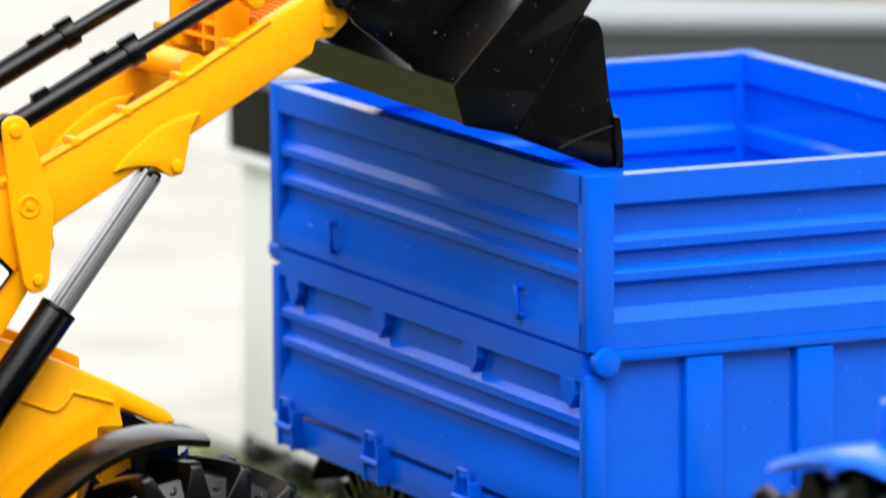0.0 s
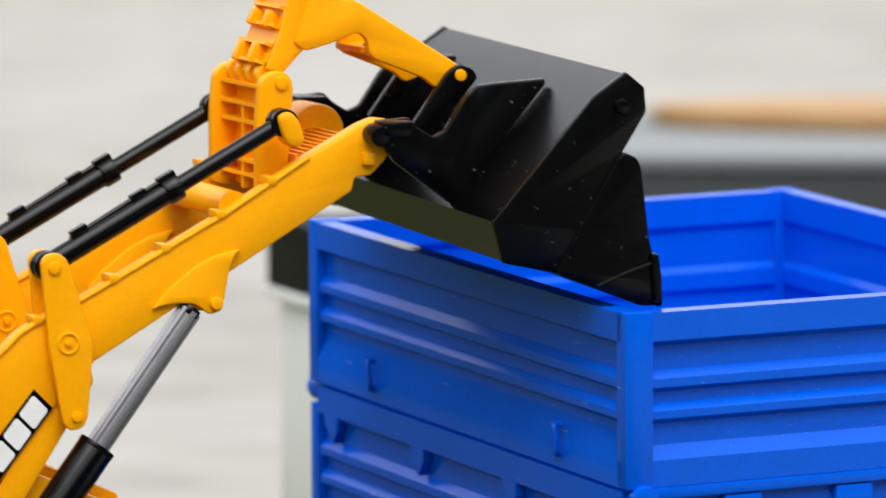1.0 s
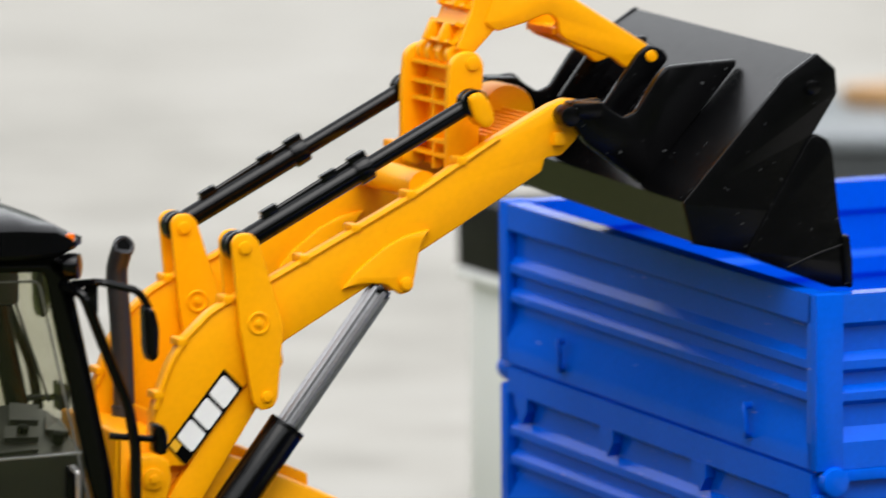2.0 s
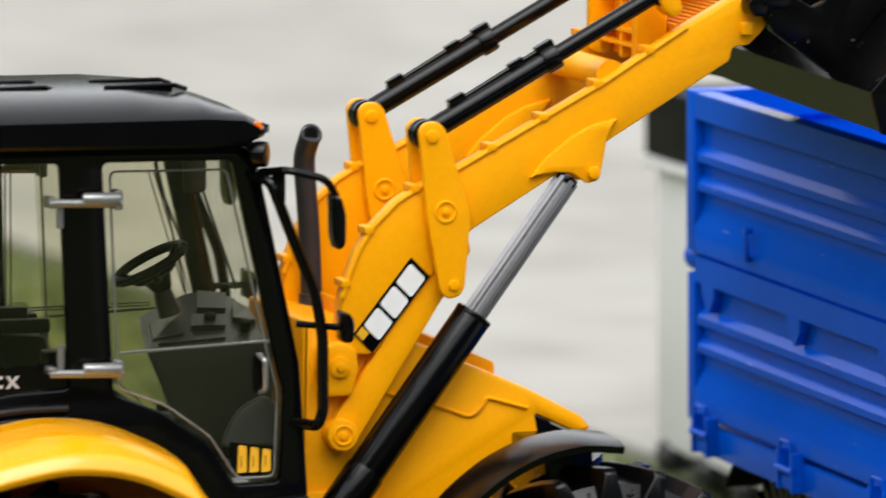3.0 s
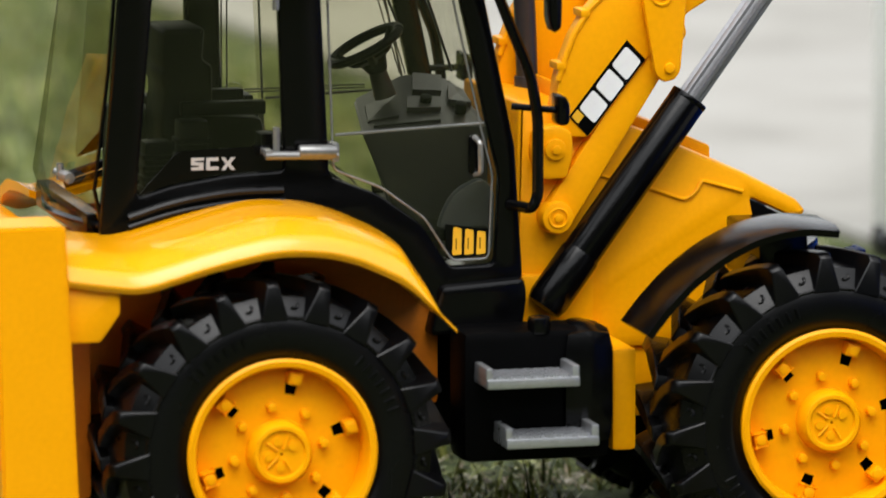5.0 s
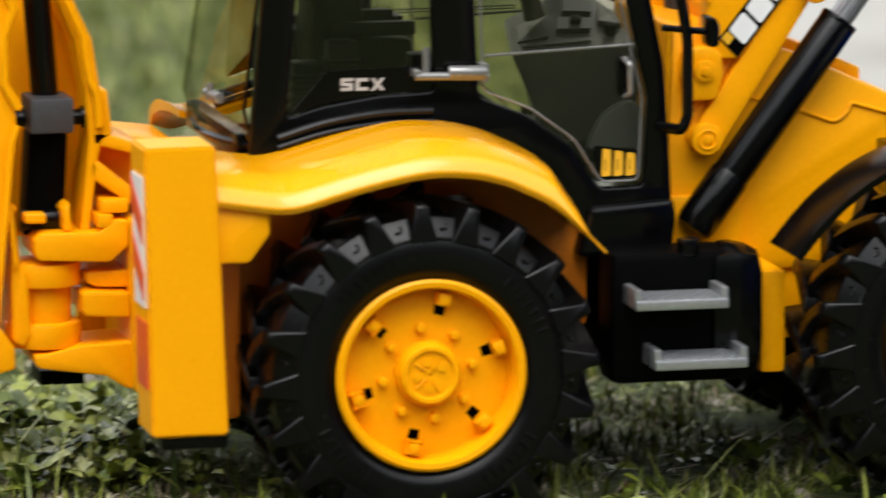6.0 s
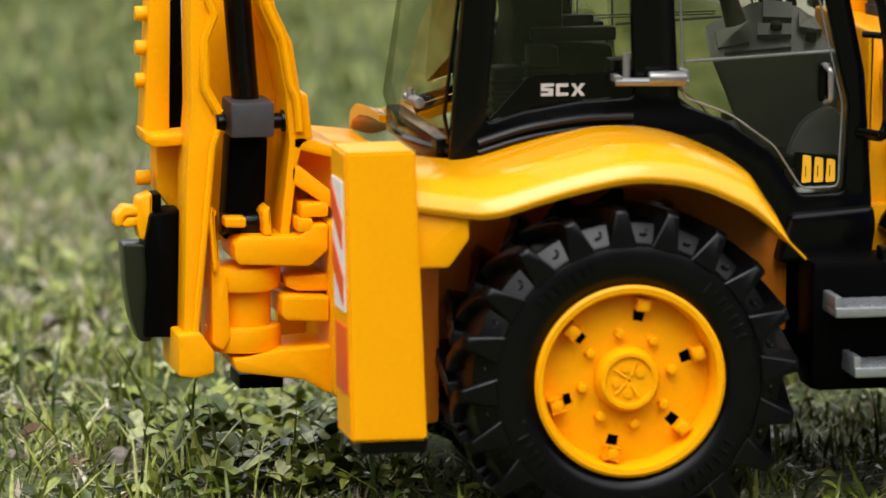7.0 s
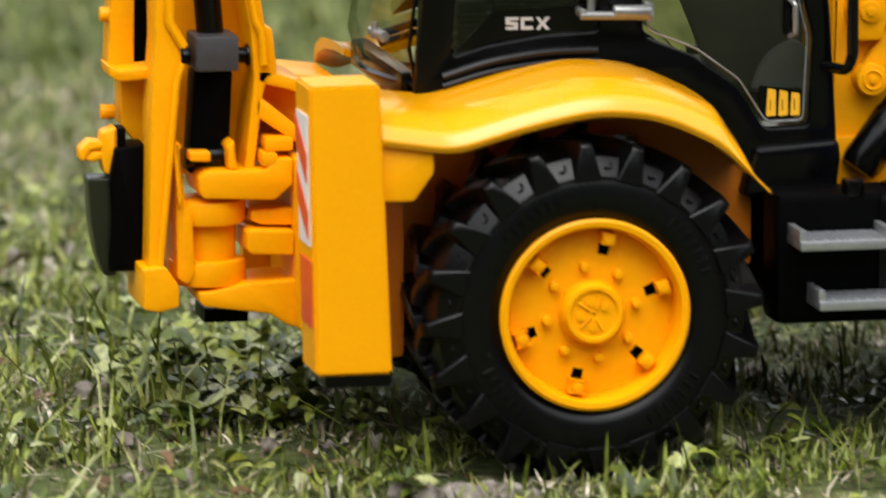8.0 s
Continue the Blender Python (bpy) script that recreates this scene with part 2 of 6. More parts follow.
def board(length, m, name, z0=0.0, scale=1.0, label="", foot=-0.0356):
    """A ribbed side board that runs along y, with its ribbed face towards -x."""
    prof = [(d, z0 + (foot if z == -0.0356 else z) * scale) for z, d in RIBS + BACK]
    bm = B()
    steps = [0.0, length]
    loft(bm, [[m @ Vector((d, y, z)) for d, z in prof] for y in steps], closed=True, caps=True)
    bmesh.ops.bevel(bm, geom=[e for e in bm.edges if len(e.link_faces) == 2 and e.calc_face_angle(0) > 0.3], offset=0.0005, segments=2, affect="EDGES")
    return part(name, bm, BLUE, trailer, label)


up = Matrix.Translation((0, 0, ZT))
near_end = up @ Matrix.Rotation(radians(90), 4, "Z")  # runs along x, faces -y
P0 = 0.0085
board(TRL - 0.010, up @ Matrix.Translation((0, 0.0035, 0)), "upper_side_board", label="ribbed upper drop side")
board(TRL - 0.010, up @ Matrix.Translation((0, 0.0035, 0)), "lower_side_board", -0.0502, 0.99)
far_side = up @ Matrix.Translation((TRW, TRL, 0)) @ Matrix.Rotation(radians(180), 4, "Z")
board(TRL - 0.006, far_side @ Matrix.Translation((0, 0.003, 0)), "upper_side_board")
board(TRL - 0.006, far_side @ Matrix.Translation((0, 0.003, 0)), "lower_side_board", -0.0502, 0.99)
end_m = up @ Matrix.Translation((TRW, 0, 0)) @ Matrix.Rotation(radians(90), 4, "Z")
board(TRW - 2 * P0, end_m @ Matrix.Translation((0.0005, P0, 0)), "upper_end_board", foot=-0.0376)
front_m = up @ Matrix.Translation((0, TRL, 0)) @ Matrix.Rotation(radians(-90), 4, "Z")
board(TRW - 2 * P0, front_m @ Matrix.Translation((0.0005, P0, 0)), "upper_end_board")
# corner posts with their pivot knobs
for px, py in ((0, 0), (TRW - 0.0085, 0), (0, TRL - 0.0062), (TRW - 0.0085, TRL - 0.0062)):
    bm = B()
    box(bm, px, px + 0.0085, py, py + 0.0062, ZT - 0.0492, ZT + 0.0004, 0.0007)
    post = part("corner_post", bm, BLUE, trailer)
    bm = B()
    yy = py - 0.0022 if py == 0 else py + 0.0120
    xx = px + 0.0055 if px == 0 else px + 0.003
    rod(bm, (xx, py + 0.003, ZT - 0.0522), (xx, yy, ZT - 0.0522), 0.0042, n=20, bevel=0.0016)
    part("pivot_knob", bm, BLUE, post)
    bm = B()
    box(bm, px + 0.0004, px + 0.0062, py + 0.0008, py + 0.0062, ZT - 0.1015, ZT - 0.0560, 0.0006)
    part("lower_corner_post", bm, BLUE, post)
# end wall below the boards: panel with upright ribs
for py, s in ((0.0045, -1), (TRL - 0.0045, 1)):
    bm = B()
    box(bm, 0.002, TRW - 0.002, py - 0.0015, py + 0.0015, ZT - 0.1005, ZT - 0.0500)
    wall = part("lower_end_panel", bm, BLUE, trailer)
    bm = B()
    box(bm, 0.004, TRW - 0.004, min(py, py + s * 0.0045), max(py, py + s * 0.0045), ZT - 0.0525, ZT - 0.0492, 0.0006)
    part("ledge", bm, BLUE, wall)
    x = 0.0310
    while x < TRW - 0.01:
        bm = B()
        box(bm, x, x + 0.0118, min(py, py + s * 0.0042), max(py, py + s * 0.0042), ZT - 0.1005, ZT - 0.0528, 0.0009)
        part("upright_rib", bm, BLUE, wall)
        x += 0.0352
# load floor and underframe
bm = B()
box(bm, 0.003, TRW - 0.003, 0.003, TRL - 0.003, ZT - 0.1005, ZT - 0.0955)
part("load_floor", bm, BLUE, trailer)
bm = B()
box(bm, 0.0005, 0.006, 0.002, TRL - 0.002, ZT - 0.1105, ZT - 0.1010, 0.0008)
box(bm, TRW - 0.006, TRW - 0.0005, 0.002, TRL - 0.002, ZT - 0.1105, ZT - 0.1010, 0.0008)
box(bm, 0.006, TRW - 0.006, 0.002, 0.008, ZT - 0.1105, ZT - 0.1010, 0.0008)
box(bm, 0.006, TRW - 0.006, TRL - 0.008, TRL - 0.002, ZT - 0.1105, ZT - 0.1010, 0.0008)
part("bottom_frame", bm, BLUE, trailer)
bm = B()
box(bm, 0.045, 0.060, 0.01, TRL - 0.01, ZT - 0.125, ZT - 0.1005, 0.001)
box(bm, TRW - 0.060, TRW - 0.045, 0.01, TRL - 0.01, ZT - 0.125, ZT - 0.1005, 0.001)
for y in (0.055, 0.160):
    rod(bm, (0.02, y, 0.031), (TRW - 0.02, y, 0.031), 0.004)
    box(bm, 0.05, TRW - 0.05, y - 0.006, y + 0.006, 0.031, ZT - 0.12, 0.001)
part("chassis", bm, MATT, trailer)


def hook(y, z):
    bm = B()
    tube(bm, bend([(-0.0002, y + 0.002, z + 0.0055), (-0.0022, y + 0.0012, z + 0.0060), (-0.0022, y, z + 0.0035), (-0.0020, y, z - 0.0015), (-0.0012, y + 0.0018, z - 0.0030), (-0.0002, y + 0.0015, z - 0.0018)], 0.001), 0.0008, 8)
    rod(bm, (0.0005, y + 0.002, z + 0.0058), (-0.0024, y + 0.002, z + 0.0058), 0.0011, n=12)
    rod(bm, (0.0005, y + 0.0015, z - 0.0025), (-0.0020, y + 0.0015, z - 0.0025), 0.0010, n=12)
    part("latch_hook", bm, BLUE, trailer)


def clip(y):
    z = ZT - 0.1035
    bm = B()
    for s in (-0.0058, 0.0040):
        box(bm, -0.0032, 0.001, y + s, y + s + 0.0018, z - 0.0065, z + 0.0055, 0.0004)
    box(bm, -0.0024, 0.001, y - 0.0050, y + 0.0050, z - 0.0060, z - 0.0018, 0.0005)
    tube(bm, bend([(-0.0026, y - 0.0044, z + 0.002), (-0.0026, y - 0.0036, z + 0.0085), (-0.0026, y + 0.0036, z + 0.0085), (-0.0026, y + 0.0044, z + 0.002)], 0.001), 0.0006, 8)
    rod(bm, (-0.0028, y - 0.0058, z), (-0.0028, y + 0.0058, z), 0.0011, n=12)
    part("bottom_clip", bm, BLUE, trailer)


def bracket(y):
    bm = B()
    z = ZT - 0.0580
    pts = [(y - 0.0045, z), (y + 0.0045, z), (y + 0.0045, z - 0.0030), (y - 0.0010, z - 0.0085), (y - 0.0045, z - 0.0040)]
    loft(bm, [[(-0.0002, a, b) for a, b in pts], [(0.0035, a, b) for a, b in pts]], closed=True, caps=True)
    part("wedge_bracket", bm, BLUE, trailer)


for v in (0.040, 0.167):
    hook(v, ZT - 0.0425)
for v in (0.012, 0.075, 0.138, 0.200):
    clip(v)
    bracket(v)

# ---- wheels ----
def wheel(name, parent, c, side, r=0.047, rim=0.0262, width=0.038, lugs=20, full=True, phase=18.0):
    """A lugged tyre on a dished rim; c: middle of the outer face; side -1 faces -y."""
    s = -side
    cx, cy, cz = c
    w = new(name)
    w.parent = parent
    Y = lambda d: cy + s * d
    bm = B()
    rb = r - 0.0042
    prof = [(rim - 0.001, Y(0.0035)), (rim + 0.0010, Y(0.0008)), (rim + 0.004, Y(-0.0004)), (r - 0.0108, Y(0.0000)), (r - 0.0100, Y(0.0004)), (rb - 0.0004, Y(0.0042)), (rb, Y(0.0062)),
            (rb + 0.0008, Y(width / 2)), (rb, Y(width - 0.0085)), (rb - 0.0006, Y(width - 0.0062)), (r - 0.0108, Y(width)), (rim, Y(width - 0.0005)), (rim - 0.001, Y(width - 0.006))]
    lathe(bm, prof, 72, (cx, 0, cz))
    part("tyre", bm, RUBBER, w)
    hw = math.tau / lugs * 0.5
    marks = B()
    rest = B()
    for half in (0, 1):
        def at(rr, ang, d):
            return Vector((rr * math.cos(ang), Y(d if not half else width - d), rr * math.sin(ang)))
        rings = []
        # each lug is broad at the side wall and runs out to a narrow knob
        for d, ri, ro, da, k1, k2 in ((-0.0006, r - 0.0106, r - 0.0012, 0.0, 0.66, 0.20), (0.0012, r - 0.0100, r + 0.0002, 0.005, 0.64, 0.24), (0.0062, r - 0.0056, r, 0.03, 0.42, 0.26), (0.0120, r - 0.0056, r - 0.0002, 0.09, 0.42, 0.30), (width / 2 + 0.001, r - 0.0056, r - 0.0006, 0.20, 0.42, 0.30)):
            rings.append([at(ri, da - hw * k1, d), at(ri, da + hw * k1, d), at(ro, da + hw * k2, d), at(ro, da - hw * k2, d)])
        if full:
            lb = B()
            loft(lb, rings, closed=True, caps=True)
            bmesh.ops.bevel(lb, geom=[e for e in lb.edges if len(e.link_faces) == 2 and e.calc_length() > 0.002], offset=0.0003, segments=1, affect="EDGES")
            first = part("tread_lug", lb, RUBBER, w)
        for k in range(lugs):
            turn = Matrix.Translation((cx, 0, cz)) @ Matrix.Rotation(-((k + 0.5 * half) * math.tau / lugs + 0.052), 4, "Y")
            if full:
                lug = first
                if k:
                    lug = new("tread_lug", first.data)
                    lug.parent = w
                lug.matrix_basis = turn
            else:
                loft(rest, [[turn @ p for p in q] for q in rings], closed=True, caps=True)
    if full:
        # low stud in each gap between lugs
        sb = B()
        # a moulded sill across the foot of the gap and a small curl above it
        tube(sb, bend([(-0.0038, Y(0.0018), r - 0.0080), (-0.0026, Y(0.0002), r - 0.0100), (0.0026, Y(0.0002), r - 0.0100), (0.0038, Y(0.0018), r - 0.0080)], 0.0008, 3), 0.00055, 6)
        tube(sb, bend([(0.0006, Y(0.0030), r - 0.0062), (0.0008, Y(0.0022), r - 0.0072), (-0.0004, Y(0.0018), r - 0.0077), (-0.0012, Y(0.0020), r - 0.0073)], 0.0006, 3), 0.00042, 6)
        one = part("gap_stud", sb, RUBBER, w)
        for k in range(lugs):
            ob = one
            if k:
                ob = new("gap_stud", one.data)
                ob.parent = w
            ob.matrix_basis = Matrix.Translation((cx, 0, cz)) @ Matrix.Rotation(-((k + 0.5) * math.tau / lugs + 0.052) + math.pi / 2, 4, "Y")
        # raised lettering on the side wall, unreadable: short bars
        for g0 in (0.35, 1.9, 3.6, 5.2):
            for j in range(7):
                a = g0 + j * 0.085
                p = Vector((cx + (rim + 0.0048) * math.cos(a), Y(-0.0004), cz + (rim + 0.0048) * math.sin(a)))
                q = Vector((cx + (rim + 0.0078) * math.cos(a), Y(-0.0004), cz + (rim + 0.0078) * math.sin(a)))
                rod(marks, p, q, 0.0005, n=6)
        tagged(part("side_wall_mark", marks, RUBBER, w), kind="stuff")
        rest.free()
    else:
        tagged(part("tread", rest, RUBBER, w), kind="stuff")
        marks.free()
    # rim: lip, well and dished disc with six square slots
    bm = B()
    lathe(bm, [(rim - 0.0005, Y(0.0000)), (rim, Y(-0.0006)), (rim - 0.0008, Y(-0.0012)), (rim - 0.0022, Y(-0.0010)), (rim - 0.0028, Y(0.0005)), (rim - 0.0034, Y(0.0062)), (rim - 0.0030, Y(0.012)), (rim - 0.001, Y(0.012))], 72, (cx, 0, cz))
    rings = [(0.0, 0.0052), (0.0095, 0.0052), (0.0158, 0.0054), (0.0192, 0.0058), (rim - 0.0030, 0.0064)]
    n = 72
    ph = radians(phase)
    vs = [[bm.verts.new((cx + max(rr, 1e-4) * math.cos(k * math.tau / n + ph), Y(d), cz + max(rr, 1e-4) * math.sin(k * math.tau / n + ph))) for k in range(n)] for rr, d in rings]
    holes = {(12 * h + o) % n for h in range(6) for o in (-1, 0)}
    for i in range(len(rings) - 1):
        for k in range(n):
            if not (i == 2 and k in holes):
                bm.faces.new((vs[i][k], vs[i][(k + 1) % n], vs[i + 1][(k + 1) % n], vs[i + 1][k]))
    part("rim", bm, YELLOW, w)
    if full:
        bm = B()
        lathe(bm, [(0.0004, Y(0.0008)), (0.0062, Y(0.0008)), (0.0066, Y(0.0000)), (0.0076, Y(0.0000)), (0.0086, Y(0.0014)), (0.0090, Y(0.0056)), (0.0004, Y(0.0056))], 40, (cx, 0, cz))
        for a in (0.6, 1.9, 3.3, 4.6):
            rod(bm, (cx + 0.0036 * math.cos(a), Y(0.0010), cz + 0.0036 * math.sin(a)), (cx + 0.0036 * math.cos(a), Y(0.0002), cz + 0.0036 * math.sin(a)), 0.0012, n=10)
            rod(bm, (cx + 0.0015 * math.cos(a + 0.5), Y(0.0006), cz + 0.0015 * math.sin(a + 0.5)), (cx + 0.0052 * math.cos(a + 0.6), Y(0.0006), cz + 0.0052 * math.sin(a + 0.6)), 0.0004, n=8)
        part("hub_cap", bm, YELLOW, w)
        for k in range(8):
            a = k * math.tau / 8 + 0.16
            bm = B()
            rod(bm, (cx + 0.0125 * math.cos(a), Y(0.0055), cz + 0.0125 * math.sin(a)), (cx + 0.0125 * math.cos(a), Y(0.0026), cz + 0.0125 * math.sin(a)), 0.0014, 0.0012, n=12, bevel=0.0004)
            part("wheel_nut", bm, YELLOW, w)
        for h in range(6):
            bm = B()
            a = h * math.tau / 6 + ph
            m = Matrix.Translation((cx + 0.0200 * math.cos(a), Y(0.0040), cz + 0.0200 * math.sin(a))) @ Matrix.Rotation(-a, 4, "Y")
            box(bm, -0.0013, 0.0022, -0.0024, 0.0024, -0.0019, 0.0019, 0.0005, m)
            rod(bm, m @ Vector((0.0004, 0, 0)), m @ Vector((0.0004, s * -0.0030, 0)), 0.0015, n=12, bevel=0.0004)
            part("rim_nub", bm, YELLOW, w)
        bm = B()
        rod(bm, (cx, Y(0.0085), cz), (cx, Y(0.012), cz), rim - 0.004, n=40)
        part("brake_drum", bm, MATT, w)
    return w


for y in (0.055, 0.160):
    for x, side in ((0.010, -1), (TRW - 0.010, 1)):
        # trailer wheels face along x: build them along y and turn them
        w = wheel("wheel", trailer, (0, 0, 0), -1, r=0.031, rim=0.016, width=0.024, lugs=30, full=False)
        w.matrix_basis = Matrix.Translation((x, y, 0.031)) @ Matrix.Rotation(radians(-90 if side < 0 else 90), 4, "Z")
        bm = B()
        pts = [(y - 0.036, 0.050), (y - 0.022, 0.066), (y + 0.022, 0.066), (y + 0.036, 0.050)]
        x0, x1 = (0.004, 0.032) if side < 0 else (TRW - 0.032, TRW - 0.004)
        loft(bm, [[(x0, a, b) for a, b in pts + [(a, b - 0.002) for a, b in pts[::-1]]], [(x1, a, b) for a, b in pts + [(a, b - 0.002) for a, b in pts[::-1]]]], closed=True, caps=True)
        part("mudguard", bm, MATT, trailer)

# ---- the yellow backhoe loader ----
loader = thing("backhoe_loader", "yellow and black toy backhoe loader standing in grass, arms raised", "toy digger")
for x, z, turned in ((0.0005, 0.0457, 18.0), (0.1550, 0.0477, 12.0)):
    wheel("wheel", loader, (x, -0.083, z), -1, phase=turned)
    wheel("wheel", loader, (x, 0.083, z), 1)
bm = B()
for x in (0.0, 0.1535):
    rod(bm, (x, -0.06, 0.047), (x, 0.06, 0.047), 0.007)
box(bm, -0.055, 0.165, -0.022, 0.022, 0.035, 0.075, 0.002)
part("chassis", bm, MATT, loader)
# inner body: its shade is put into the colour, yellow darkened to orange
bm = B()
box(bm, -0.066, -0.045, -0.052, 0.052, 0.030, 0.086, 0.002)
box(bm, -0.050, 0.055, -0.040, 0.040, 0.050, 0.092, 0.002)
part("rear_body", bm, material("shaded_orange_plastic", (0.62, 0.17, 0.004), 0.45, vary=0.1), loader, "inner body, shade put into its dull orange colour")

# bonnet: side outline with the grille cut at its nose
bonnet_side = [(0.078, 0.062), (0.118, 0.062), (0.150, 0.066), (0.155, 0.095), (0.1495, 0.0925), (0.1475, 0.1030), (0.1610, 0.0965), (0.1640, 0.0985),
               (0.1610, 0.1020), (0.1450, 0.1105), (0.1415, 0.1120), (0.1180, 0.1225), (0.100, 0.1290), (0.080, 0.1320)]
bm = B()
plate(bm, [rounded(bonnet_side, 0.0012)], -0.030, 0.030, 0.0016)
bonnet = part("bonnet", bm, YELLOW, loader)
bm = B()
plate(bm, [[(0.1490, 0.0905), (0.1600, 0.0905), (0.1605, 0.0960), (0.1475, 0.1025)]], -0.0285, 0.0285, 0.0004)
part("grille", bm, MATT, bonnet, "black grille at the nose")
bm = B()
tube(bm, bend([(0.1000, -0.0303, 0.1120), (0.1190, -0.0303, 0.1065), (0.1285, -0.0303, 0.1030), (0.1320, -0.0303, 0.1060), (0.1330, -0.0303, 0.1085), (0.1450, -0.0303, 0.1050)], 0.003), 0.0006, 8)
part("side_moulding", bm, YELLOW, bonnet)
bm = B()
box(bm, 0.098, 0.138, -0.022, 0.022, 0.1155, 0.1205, 0.001, Matrix.Translation((0, 0, 0.0)) )
for v in bm.verts:
    v.co.z += -(v.co.x - 0.118) * 0.42 + 0.0050
part("bonnet_lid", bm, YELLOW, bonnet)
bm = B()
box(bm, 0.080, 0.101, -0.0335, 0.0335, 0.0655, 0.0840, 0.0010)
part("side_hatch", bm, YELLOW, bonnet)
bm = B()
box(bm, 0.100, 0.170, -0.028, 0.028, 0.042, 0.0700, 0.002)
box(bm, 0.0995, 0.1065, -0.058, 0.058, 0.038, 0.0665, 0.0015)
part("front_frame", bm, YELLOW, loader)

# front mudguards
for s in (-1, 1):
    arc = bend([(0.1017, 0.0742), (0.1066, 0.0804), (0.1132, 0.0874), (0.1230, 0.0949), (0.1339, 0.0999), (0.1459, 0.1020), (0.1562, 0.1008)], 0.008)
    bm = B()
    rows = []
    for i, p in enumerate(arc):
        q = arc[min(i + 1, len(arc) - 1)] - arc[max(i - 1, 0)]
        nrm = Vector((-q.y, q.x)).normalized()
        if nrm.y < 0:
            nrm = -nrm
        sec = [(s * 0.084, -0.0020), (s * 0.0845, 0.0000), (s * 0.080, 0.0012), (s * 0.062, 0.0014), (s * 0.060, 0.0), (s * 0.062, -0.0006), (s * 0.080, -0.0008)]
        rows.append([(p.x + nrm.x * h, y, p.y + nrm.y * h) for y, h in sec])
    loft(bm, rows, closed=True, caps=True)
    box(bm, 0.139, 0.153, min(s * 0.034, s * 0.066), max(s * 0.034, s * 0.066), 0.084, 0.0990, 0.001)
    part("front_mudguard", bm, BLACK, loader)

# rear mudguards: a crowned sheet that sweeps over the wheel
for s in (-1, 1):
    tail = [(-0.0580, 0.0935), (-0.0500, 0.0922)] if s < 0 else [(-0.0440, 0.0925)]
    crown = bend([(0.0852, 0.0, 0), (0.0862, 0.0016, 0), (0.0840, 0.0054, 0), (0.0740, 0.0090, 0), (0.0560, 0.0101, 0), (0.0400, 0.0101, 0)], 0.010, 6)
    lip = bend(tail + [(-0.0380, 0.0905), (-0.0170, 0.0965), (0.0010, 0.1000), (0.0180, 0.0982), (0.0342, 0.0905), (0.0424, 0.0830), (0.0482, 0.0772)], 0.014, 8)
    bm = B()
    rows = []
    for i, p in enumerate(lip):
        t = i / (len(lip) - 1)
        k = 1.0 if t < 0.78 else max(0.18, 1 - (t - 0.78) / 0.22)
        dx = 0.0035 * max(0.0, (t - 0.5) / 0.5)
        sec = [(q.x, q.y * k) for q in crown] + [(0.040, 0.0080 * k), (0.056, 0.0075 * k), (0.070, 0.0060 * k), (0.081, 0.0030 * k), (0.0840, 0.0)]
        rows.append([(p.x + dx * h * 100, s * y, p.y + h) for y, h in sec])
    loft(bm, rows, closed=True, caps=True)
    part("rear_mudguard", bm, GLOSSY, loader, "glossy yellow mudguard")
    # bracket between mudguard and stabiliser
    bm = B()
    plate(bm, [rounded([(-0.0600, 0.0780), (-0.0490, 0.0780), (-0.0435, 0.0855), (-0.0435, 0.0925), (-0.0600, 0.0945)], 0.0008)], min(s * 0.050, s * 0.0835), max(s * 0.050, s * 0.0835), 0.0008)
    part("mudguard_bracket", bm, YELLOW, loader)

# stabiliser leg with a warning plate on its rear face
for s in (-1,):
    ya, yb = sorted((s * 0.0670, s * 0.0870))
    bm = B()
    side = [(-0.0780, 0.1102), (-0.0588, 0.1102), (-0.0556, 0.0324), (-0.0762, 0.0324)]
    loft(bm, [[(x, ya, z) for x, z in side], [(x, yb, z) for x, z in side]], closed=True, caps=True)
    bmesh.ops.bevel(bm, geom=list(bm.edges), offset=0.0007, segments=2, affect="EDGES")
    leg = part("stabiliser_leg", bm, YELLOW, loader)
    bm = B()
    box(bm, -0.0738, -0.0554, ya + 0.001, yb - 0.0006, 0.0288, 0.0330, 0.0010)
    part("foot_pad", bm, BLACK, leg)
    X = lambda z: -0.0780 + 0.0018 * (0.1102 - z) / 0.0778 - 0.0002
    for col, za, zb, sub in ((LABEL_WHITE, 0.0670, 0.1020, "warning_plate"), (LABEL_RED, 0.0450, 0.0630, "reflector")):
        bm = B()
        q = [(X(za) - 0.0003, ya + 0.003, za), (X(za) - 0.0003, yb - 0.003, za), (X(zb) - 0.0003, yb - 0.003, zb), (X(zb) - 0.0003, ya + 0.003, zb)]
        loft(bm, [q, [(x + 0.0005, y, z) for x, y, z in q]], closed=True, caps=True)
        pl = part(sub, bm, col, leg)
        if col is LABEL_WHITE:
            for za2 in (0.0690, 0.0840):
                bm = B()
                q = [(X(za2) - 0.0007, ya + 0.003, za2), (X(za2) - 0.0007, ya + 0.003, za2 + 0.0075), (X(za2 + 0.015) - 0.0007, yb - 0.003, za2 + 0.0165), (X(za2 + 0.009) - 0.0007, yb - 0.003, za2 + 0.009)]
                loft(bm, [q, [(x + 0.0003, y, z) for x, y, z in q]], closed=True, caps=True)
                part("red_stripe", bm, LABEL_RED, pl)

